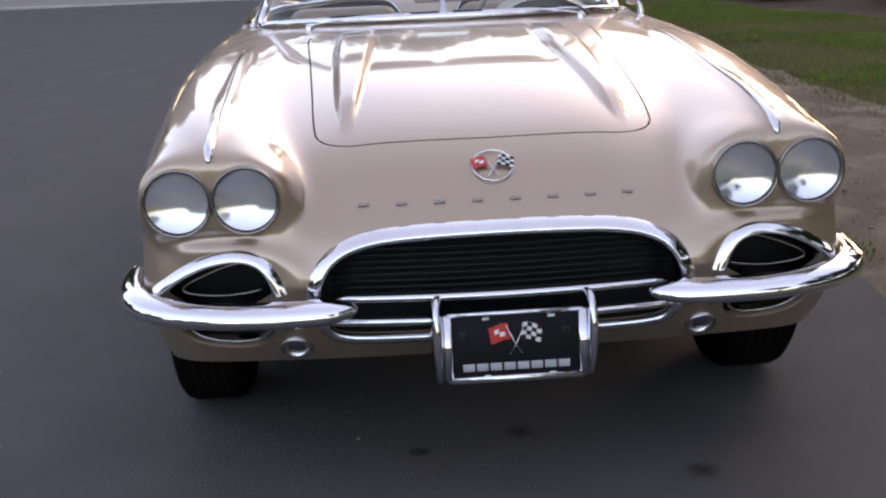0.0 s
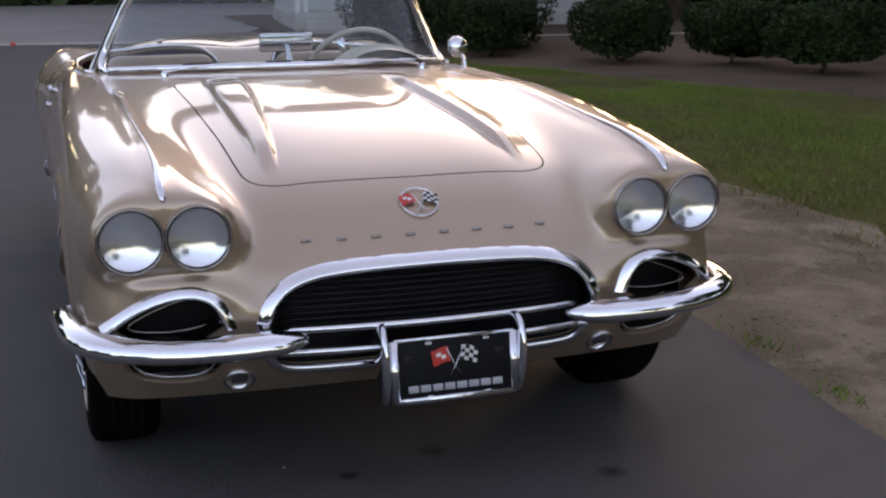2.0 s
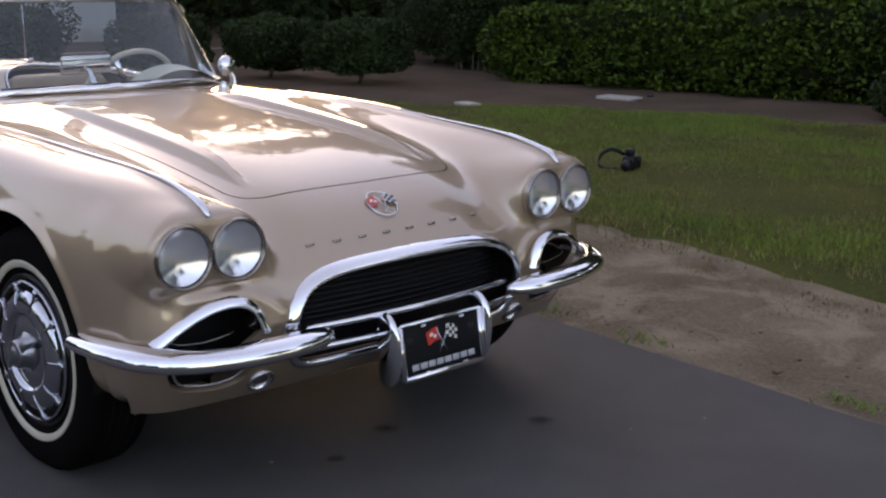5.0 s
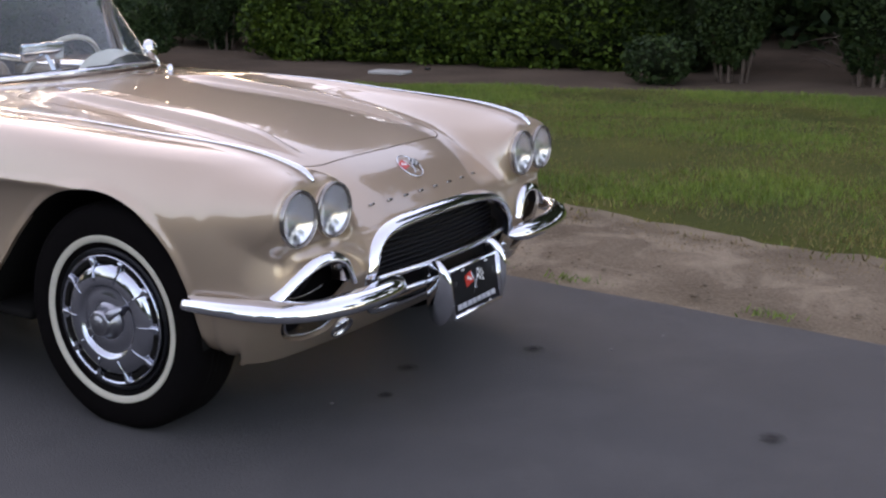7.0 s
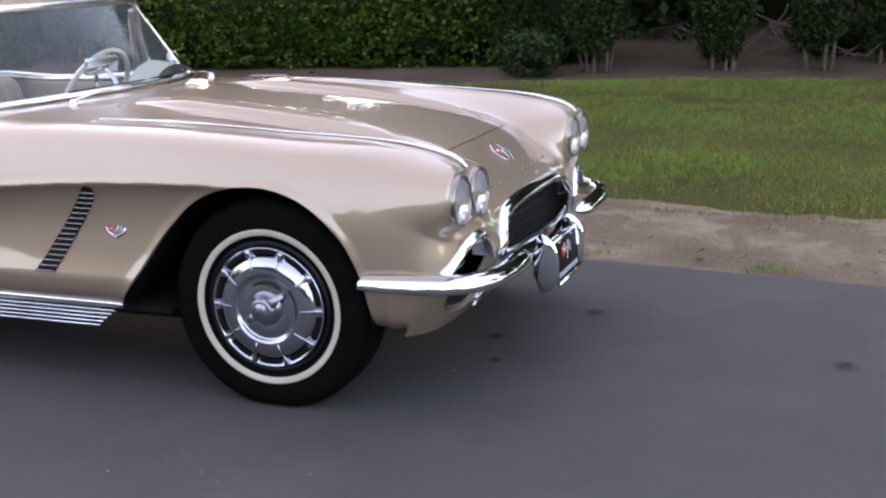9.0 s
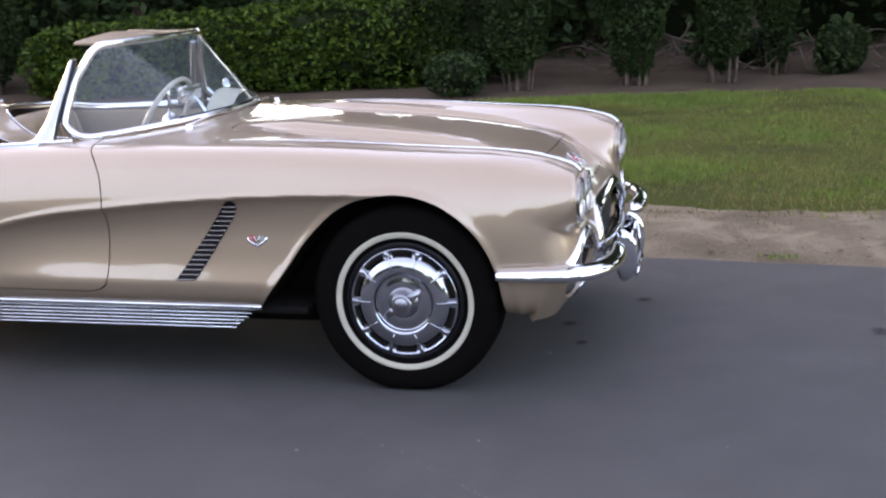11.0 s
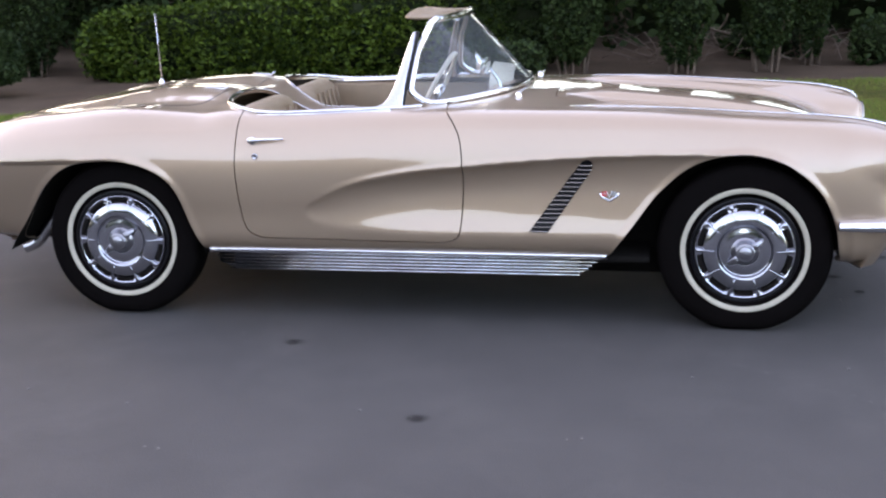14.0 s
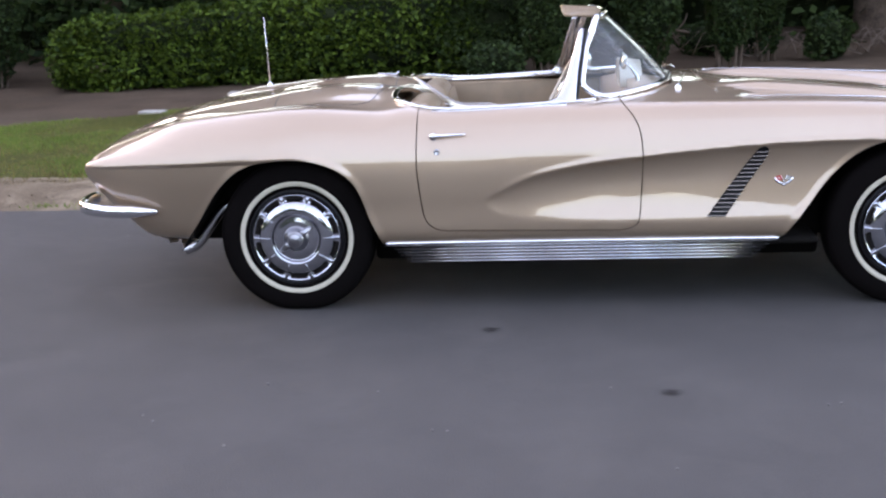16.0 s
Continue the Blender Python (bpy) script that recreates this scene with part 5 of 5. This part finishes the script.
def tree(x, y, h, spread, count, seed, lean=0.0, size=.22, low=.35):
    """Tapered trunk, forked limbs and a loose crown of clumps."""
    r = random.Random(seed)
    t = thing("tree", "broadleaf tree with dark trunk and loose green crown", "tree", pose(x, y, 0), "trees round the road")
    top = np.array((lean, 0, h * .62))
    way = spline([(0, 0, -.1), (.05 * lean, .04, h * .18), (.5 * lean, -.05, h * .4), tuple(top)], 14)
    trunk = part("trunk", sweep(way, oval(.045 * h * .6, .045 * h * .6, 10), scale=np.linspace(1.15, .4, 14)), BARK, t)
    clumps = []
    for k in range(11):
        a, e = r.uniform(0, 2 * math.pi), r.uniform(.1, 1.2)
        start = way[r.randint(6, 13)]
        ln = spread * r.uniform(.55, 1.0)
        end = start + np.array((math.cos(a) * math.cos(e), math.sin(a) * math.cos(e), math.sin(e) * .9)) * ln
        bend = (start + end) / 2 + np.array((0, 0, .12 * ln))
        part("limb", sweep(spline([start, bend, end], 7), oval(.011 * h, .011 * h, 7), scale=np.linspace(1, .25, 7)), BARK, t)
        for f in (.55, .8, 1.0):
            clumps.append((start + (end - start) * f, spread * r.uniform(.20, .36)))
    pts = []
    per = count // len(clumps)
    for c, rad in clumps:
        u = rng.normal(size=(per, 3))
        u *= (rng.uniform(.15, 1, (per, 1)) ** .5) / np.linalg.norm(u, axis=1)[:, None]
        q = c + u * rad * np.array((1, 1, .75))
        pts.append(q[q[:, 2] > h * low])
    part("crown", quick("crown", *leaves(np.concatenate(pts), size)), LEAF3, t)
    return t


for x, y, h, s, n, seed in ((-7.0, 13.6, 8.5, 3.6, 3400, 1), (-2.2, 14.4, 9.0, 3.6, 5200, 2), (2.6, 13.8, 8.4, 3.4, 5200, 3), (7.5, 13.4, 8.6, 3.4, 6000, 4),
                            (-11.0, 13.2, 8.8, 3.4, 3600, 5), (.2, 14.6, 8.0, 3.0, 3200, 13),
                            (12.5, 12.4, 8, 3.4, 5000, 11), (18, 10, 8, 3.4, 4000, 12)):
    tree(x, y, h, s, n, seed, .3 * math.sin(seed * 2.1))
for x, y, h, s, n, seed in ((-4.5, 18, 15.5, 5.6, 7000, 41), (-9.5, 17.5, 16, 5.8, 6000, 42), (-15.0, 16.5, 15.5, 5.6, 6000, 43), (1.5, 18.5, 15, 5.4, 9000, 45), (5.0, 13.6, 14.5, 4.8, 11000, 46), (13, 17, 12.5, 4.8, 9000, 47)):
    tree(x, y, h, s, n, seed, .3 * math.sin(seed * 2.1), .28, .12)
# a row of large trees closes the road behind the car
for x, y, h, s, n, seed in ((-24, 10.2, 9.0, 3.6, 7000, 38), (-27, 15.5, 11, 4.6, 6000, 31), (-19.5, 12.5, 11.5, 3.6, 4200, 39), (-30, 7.5, 10.5, 5.0, 9000, 32), (-33, -1.0, 9.0, 4.6, 8000, 33), (-31, -9, 10.0, 4.8, 9000, 34), (-28, -17, 10.5, 5.0, 9000, 35), (-39, 3.5, 12, 5.2, 9000, 36),
                            (-40, -6, 11, 5.0, 9000, 37)):
    tree(x, y, h, s, n, seed, .3 * math.sin(seed * 2.1), .28, .12)

# a dense thicket closes the view behind the shrubs
thick = []
for x0, x1, y0, y1, h, n in ((-24, 14, 12.4, 14.5, 2.6, 30000),):
    q = np.stack([rng.uniform(x0, x1, n), rng.uniform(y0, y1, n), rng.uniform(0, 1, n) ** .8 * h], 1)
    q[:, 2] *= .75 + .35 * lump(q * np.array((1, 1, 0)), .5, 40)
    keep = ~((q[:, 0] > .6) & (q[:, 0] < 5.5) & (q[:, 2] < 1.1) & (rng.uniform(size=n) < .85))
    thick.append(q[keep])
part("thicket", quick("thicket", *leaves(np.concatenate(thick), .11)), LEAF2, None, "dense dark undergrowth behind the shrubs", "undergrowth", kind="stuff")
# unseen leafy belt added to darken the low sky in light and reflections
r0 = random.Random(12)
far = []
for k in range(64000):
    a = r0.uniform(-3.65, .45)
    d = 30 + r0.uniform(-1, 1)
    # taller beside the flank, lower ahead of the nose, to set their light
    tall = 2.8 + 1.8 * float(smoothstep((a + 2.9) / .5) * smoothstep((-.25 - a) / .4))
    tall *= 1 - .55 * float(smoothstep((a + .75) / .4))
    far.append((d * math.cos(a), d * math.sin(a), r0.uniform(0, 1) ** .85 * tall * (1 + .34 * math.sin(a * 9) + .24 * math.sin(a * 23 + 1) + .14 * math.sin(a * 47))))
part("far_hedge", quick("far_hedge", *leaves(np.array(far), .46)), LEAF3, None, "added dark line of far bushes, out of view, that blocks low light", "bushes", kind="stuff")
# added sheet whose near-black colour stands for deep shade behind the thicket
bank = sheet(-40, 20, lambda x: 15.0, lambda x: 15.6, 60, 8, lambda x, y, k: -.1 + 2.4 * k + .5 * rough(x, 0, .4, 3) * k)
part("thicket_bank", bank, LEAFSHADE, None, "added near-black sheet for the shade behind the undergrowth", "bank", kind="structure")

# fallen branches on the bed
twigs = []
r = random.Random(4)
for k in range(70):
    x, y = r.uniform(.3, 5.0), r.uniform(10.4, 12.3)
    a, ln = r.uniform(0, math.pi), r.uniform(.25, .9)
    z = .08 + .25 * float(smoothstep((y - 10) / 8))
    way = [(x, y, z), (x + ln * .5 * math.cos(a), y + ln * .5 * math.sin(a) * .5, z + r.uniform(.0, .30)), (x + ln * math.cos(a), y + ln * math.sin(a) * .5, z + r.uniform(-.02, .35))]
    twigs.append(sweep(spline(way, 5), oval(.009, .009, 5), scale=np.linspace(1, .4, 5)))
part("brushwood", join(*twigs), TWIG, None, "grey fallen twigs heaped on bare earth", "twigs", kind="stuff")
branch = thing("fallen_branch", "pale forked dead branch lying on the bed", "branch", pose(1.56, 10.85, .30, 0, 0, 10))
part("limb", sweep(spline([(-.25, 0, .28), (0, 0, .16), (.22, 0, .10)], 8), oval(.020, .020, 8), scale=np.linspace(.7, 1, 8)), TWIG, branch)
part("fork", sweep(spline([(-.02, 0, .17), (.02, .02, .05), (.10, .05, -.06)], 6), oval(.015, .015, 8)), TWIG, branch)
part("fork", sweep(spline([(.05, 0, .14), (.14, -.02, .24), (.18, -.03, .36)], 6), oval(.011, .011, 8)), TWIG, branch)

# ---- lawn cover ----
n = 520000
x = rng.uniform(-10, 9, n)
u = rng.uniform(0, 1, n)
near = np.array([lawn_near(q) for q in np.linspace(-10, 9, 400)])
far = np.array([lawn_far(q) for q in np.linspace(-10, 9, 400)])
k = np.linspace(-10, 9, 400)
y = np.interp(x, k, near) - .04 + u * (np.interp(x, k, far) - np.interp(x, k, near) + .08)
patch = np.array([noise.noise(Vector((a * .8, b * .8, 3))) + .5 * noise.noise(Vector((a * 2.6, b * 2.6, 9))) for a, b in zip(x, y)])
edge = smoothstep(np.minimum(u, 1 - u) * 9) * .6 + .4
ragged = smoothstep((u * 5.0 - .16 - .30 * np.array([noise.noise(Vector((a * 2.2, b * 2.2, 6))) for a, b in zip(x, y)])) * 3.0)
keep = rng.uniform(size=n) < np.clip(.75 + patch * 1.1, .12, 1) * edge * (.18 + .82 * ragged)
x, y, patch, u = x[keep], y[keep], patch[keep], u[keep]
n = len(x)
h = .036 * rng.uniform(.5, 1.3, n) * (1 + .5 * patch)
ang, tip = rng.uniform(0, 2 * np.pi, n), rng.uniform(0, 2 * np.pi, n)
z0 = .020 + .014 * np.array([noise.noise(Vector((a * .8, b * .8, 2))) for a, b in zip(x, y)]) * smoothstep(u * 20)
root = np.stack([x, y, z0], 1)
w = .0045
v = np.stack([root + np.stack([np.cos(ang) * w, np.sin(ang) * w, 0 * x], 1), root - np.stack([np.cos(ang) * w, np.sin(ang) * w, 0 * x], 1),
              root + np.stack([np.cos(tip) * h * .5, np.sin(tip) * h * .5, h], 1)], 1)
dry = rng.uniform(size=n) < np.clip(.22 + .30 * (1 - u) - patch * .85 + .4 * (u < .07), .05, .88)
for name, pick, mat, lab in (("grass", ~dry, GRASS, "short uneven green grass of the lawn"), ("dry_grass", dry, STRAW, "yellowed dry grass patches in the lawn")):
    q = v[pick].reshape(-1, 3)
    part(name, quick(name, q, np.arange(len(q)).reshape(-1, 3)), mat, None, lab, "grass", kind="stuff")

# dry litter where the lawn thins out into the dirt
n = 26000
x = rng.uniform(-7, 7, n)
y = np.interp(x, k, near) + .05 - abs(rng.normal(0, .16, n)) * (.6 + .8 * np.array([noise.noise(Vector((a * 1.7, 0, 5))) + .5 for a in x]))
a = rng.uniform(0, 2 * np.pi, n)
ln = rng.uniform(.008, .03, n)
root = np.stack([x, y, np.full(n, .010)], 1)
q = np.stack([root, root + np.stack([np.cos(a + 1.5) * .0035, np.sin(a + 1.5) * .0035, 0 * a], 1), root + np.stack([np.cos(a) * ln, np.sin(a) * ln, rng.uniform(.0, .02, n)], 1)], 1).reshape(-1, 3)
part("dry_litter", quick("dry_litter", q, np.arange(len(q)).reshape(-1, 3)), LITTER, None, "brown dry blades and litter along the lawn edge", "litter", kind="stuff")

# weeds at the asphalt edge
r = random.Random(9)
tufts = []
for x0, s in ((1.25, .10), (1.75, .06), (.35, .08), (2.6, .05), (-3.4, .09)):
    n = 70
    y0 = road_edge(x0) + .06
    p = np.stack([rng.normal(x0, s, n), rng.normal(y0, s * .45, n), np.full(n, .0)], 1)
    a = rng.uniform(0, 2 * np.pi, n)
    hh = rng.uniform(.010, .035, n)
    tufts.append(np.stack([p + np.stack([np.cos(a) * .004, np.sin(a) * .004, 0 * a], 1), p - np.stack([np.cos(a) * .004, np.sin(a) * .004, 0 * a], 1),
                           p + np.stack([np.sin(a) * hh * .7, np.cos(a) * hh * .7, hh], 1)], 1).reshape(-1, 3))
tufts = np.concatenate(tufts)
part("weeds", quick("weeds", tufts, np.arange(len(tufts)).reshape(-1, 3)), GRASS, None, "small green weeds along the asphalt edge", "weeds", kind="stuff")

# clods, stones and leaf litter on the dirt strip
bits = []
for k in range(900):
    x0 = r.uniform(-5, 6)
    y0 = road_edge(x0) + .04 + abs(r.gauss(0, .45))
    if y0 > lawn_near(x0) + .1:
        continue
    s = r.uniform(.003, .009) if k % 40 else r.uniform(.012, .02)
    bits.append(block(x0, y0, .006, s * r.uniform(1, 2), s * r.uniform(1, 1.8), s * .5, s * .15, 1))
part("gravel", join(*bits), DIRT, None, "loose clods and small stones on the dirt", "gravel", kind="stuff")

# ---- things on the lawn ----
gear = thing("photo_camera", "black camera with a looped strap lying on the lawn", "camera", pose(-.64, 4.36, .025, 0, 0, 25))
part("body", block(.02, 0, .055, .085, .13, .10, .018, 3), BLACK, gear)
part("pentaprism", block(.02, 0, .125, .06, .07, .05, .014, 3), BLACK, gear)
part("lens_barrel", moved(lathe([(.0005, -.085), (.030, -.085), (.034, -.08), (.034, -.03), (.038, -.02), (.038, .03)], 24), pose(.02, -.06, .05)), BLACK, gear)
part("grip", block(.06, .06, .05, .05, .04, .09, .014, 3), BLACK, gear)
part("strap", sweep(spline([(-.03, .06, .10), (-.11, .04, .135), (-.175, 0, .10), (-.185, -.03, .035), (-.13, -.06, .012), (-.05, -.05, .012)], 26), oval(.004, .013, 8)), BLACK, gear, "black fabric strap")
slab = thing("slab", "pale flat concrete slab set in the bare earth", "slab", pose(-3.62, 8.15, .022, 0, 0, 5))
part("slab_top", block(0, 0, .012, .42, .26, .035, .008), CONCRETE, slab)
post = thing("marker_post", "short dark stake at the edge of the lawn", "stake", pose(-2.65, 7.36, 0))
part("stake", sweep([(0, 0, -.02), (0, 0, .17)], oval(.022, .022, 10), scale=[1, .9]), BLACK, post)
part("cap", block(0, 0, .18, .05, .05, .02, .006), BLACK, post)

# ---- beyond the road's end ----
def porch_house(x, y):
    """A pale house with a porch: wall, posts, steps, door recess and roof."""
    h = thing("house", "pale grey house with a white porch beyond the road", "house", pose(x, y, 0, 0, 0, -6))
    part("wall", block(-2.0, 3.0, 1.5, 3.6, 6.0, 3.0, .02), SIDING, h, "pale grey siding wall")
    part("plinth", block(-2.0, 3.0, .10, 3.7, 6.1, .30, .02), CONCRETE, h)
    for k in range(11):
        part("siding_board", block(-.19, .72, .40 + k * .235, .03, 1.30, .225, .008), SIDING, h)
    for px in (.02, .16):
        part("porch_post", block(.45, px, 1.35, .07, .07, 2.7, .008), WHITE, h, "white porch post")
    part("porch_floor", block(.25, .75, .16, .95, 1.6, .30, .015), CONCRETE, h)
    for k in range(2):
        part("step", block(.90 + k * .28, .75, .10 - k * .06, .30, 1.3, .20 - k * .09, .012), CONCRETE, h)
    part("door", block(-.17, 1.95, 1.35, .06, .92, 2.05, .01), DASH, h, "dark closed front door")
    part("roof", ([(-4.2, -.5, 2.95), (1.1, -.5, 2.95), (1.1, 6.5, 2.95), (-4.2, 6.5, 2.95), (-1.6, -.5, 4.3), (-1.6, 6.5, 4.3), (-4.2, -.5, 2.85), (1.1, -.5, 2.85), (1.1, 6.5, 2.85), (-4.2, 6.5, 2.85)],
                  [(1, 2, 5, 4), (3, 0, 4, 5), (0, 1, 4), (2, 3, 5), (0, 6, 7, 1), (1, 7, 8, 2), (2, 8, 9, 3), (3, 9, 6, 0), (9, 8, 7, 6)]), BARK, h, "brown gabled roof")
    return h


SIDING = material("pale_siding_paint", (0.50, 0.50, 0.49), 0.7, 0.0, (0.40, 0.40, 0.39), 2.0, 60.0)
porch_house(-16.6, 3.5)
marker = thing("road_marker", "small red marker standing on the gutter line", "marker", pose(-14.1, -1.1, 0.01))
part("marker_body", lathe([(.045, 0), (.04, .02), (.025, .05), (.012, .065), (.0005, .068)], 16, "z"), RED, marker)
slab2 = thing("slab", "small pale flat stone at the lawn edge", "slab", pose(-4.23, 6.50, .022, 0, 0, -12))
part("slab_top", block(0, 0, .010, .26, .16, .03, .008), CONCRETE, slab2)

# ---- road surface ----
for x0, y0, w, ln in ((1.748, .05, .060, .080), (2.02, .443, .055, .065), (1.828, -.202, .024, .028), (2.963, .08, .055, .05), (-.449, -1.146, .085, .03), (.2, -1.9, .06, .03), (1.45, -2.6, .05, .035)):
    ring = [(w * math.cos(a), ln * math.sin(a), .0) for a in np.linspace(0, 2 * math.pi, 28, endpoint=False)]
    part("oil_spot", (ring, [tuple(range(28))]), OIL, None, "faded dark oil spot on the asphalt", "oil spot", "oil spots", at=pose(x0, y0, .0012))
chips = []
for x0, y0 in ((1.642, -1.254), (1.722, -1.815), (1.093, -1.404), (.745, -2.016), (.70, -2.03), (-.55, -2.25), (-.60, -2.24), (.15, -2.55), (1.9, -1.9), (2.4, -1.2), (-1.6, -2.1), (-1.55, -2.15)) + tuple((r.uniform(-3, 4.5), r.uniform(-3.2, 1.2)) for _ in range(36)):
    s = r.uniform(.006, .012)
    chips.append(block(x0, y0, .002, s, s * r.uniform(.6, 1.2), .004, .001, 1))
part("grit", join(*chips), GRIT, None, "pale grit scattered on the asphalt", "grit", kind="stuff")

# a pale scuff scraped across the asphalt in short broken strokes
SCUFF = material("scuffed_asphalt", (0.150, 0.142, 0.135), 0.85, 0.0, (0.105, 0.100, 0.095), 60.0, 300.0, spec=0.2)
r = random.Random(31)
line = spline([(1.212, -1.219), (1.438, -1.393), (1.689, -1.612), (1.867, -1.80), (1.978, -1.916)], 90)
strokes = []
for (x0, y0), (x1, y1) in zip(line[:-1], line[1:]):
    if r.random() < .5:
        a, w = r.gauss(0, .005), r.uniform(.0012, .0042)
        sx, sy = (y1 - y0) / .012, -(x1 - x0) / .012
        strokes.append(([(x0 + sx * (a - w), y0 + sy * (a - w), .0040), (x0 + sx * (a + w), y0 + sy * (a + w), .0040), (x1 + sx * (a + w * .6), y1 + sy * (a + w * .6), .0040), (x1 + sx * (a - w * .6), y1 + sy * (a - w * .6), .0040)], [(3, 2, 1, 0)]))
part("scuff_mark", join(*strokes), SCUFF, None, "pale broken scuff line scraped across the asphalt", "scuff mark", kind="stuff")
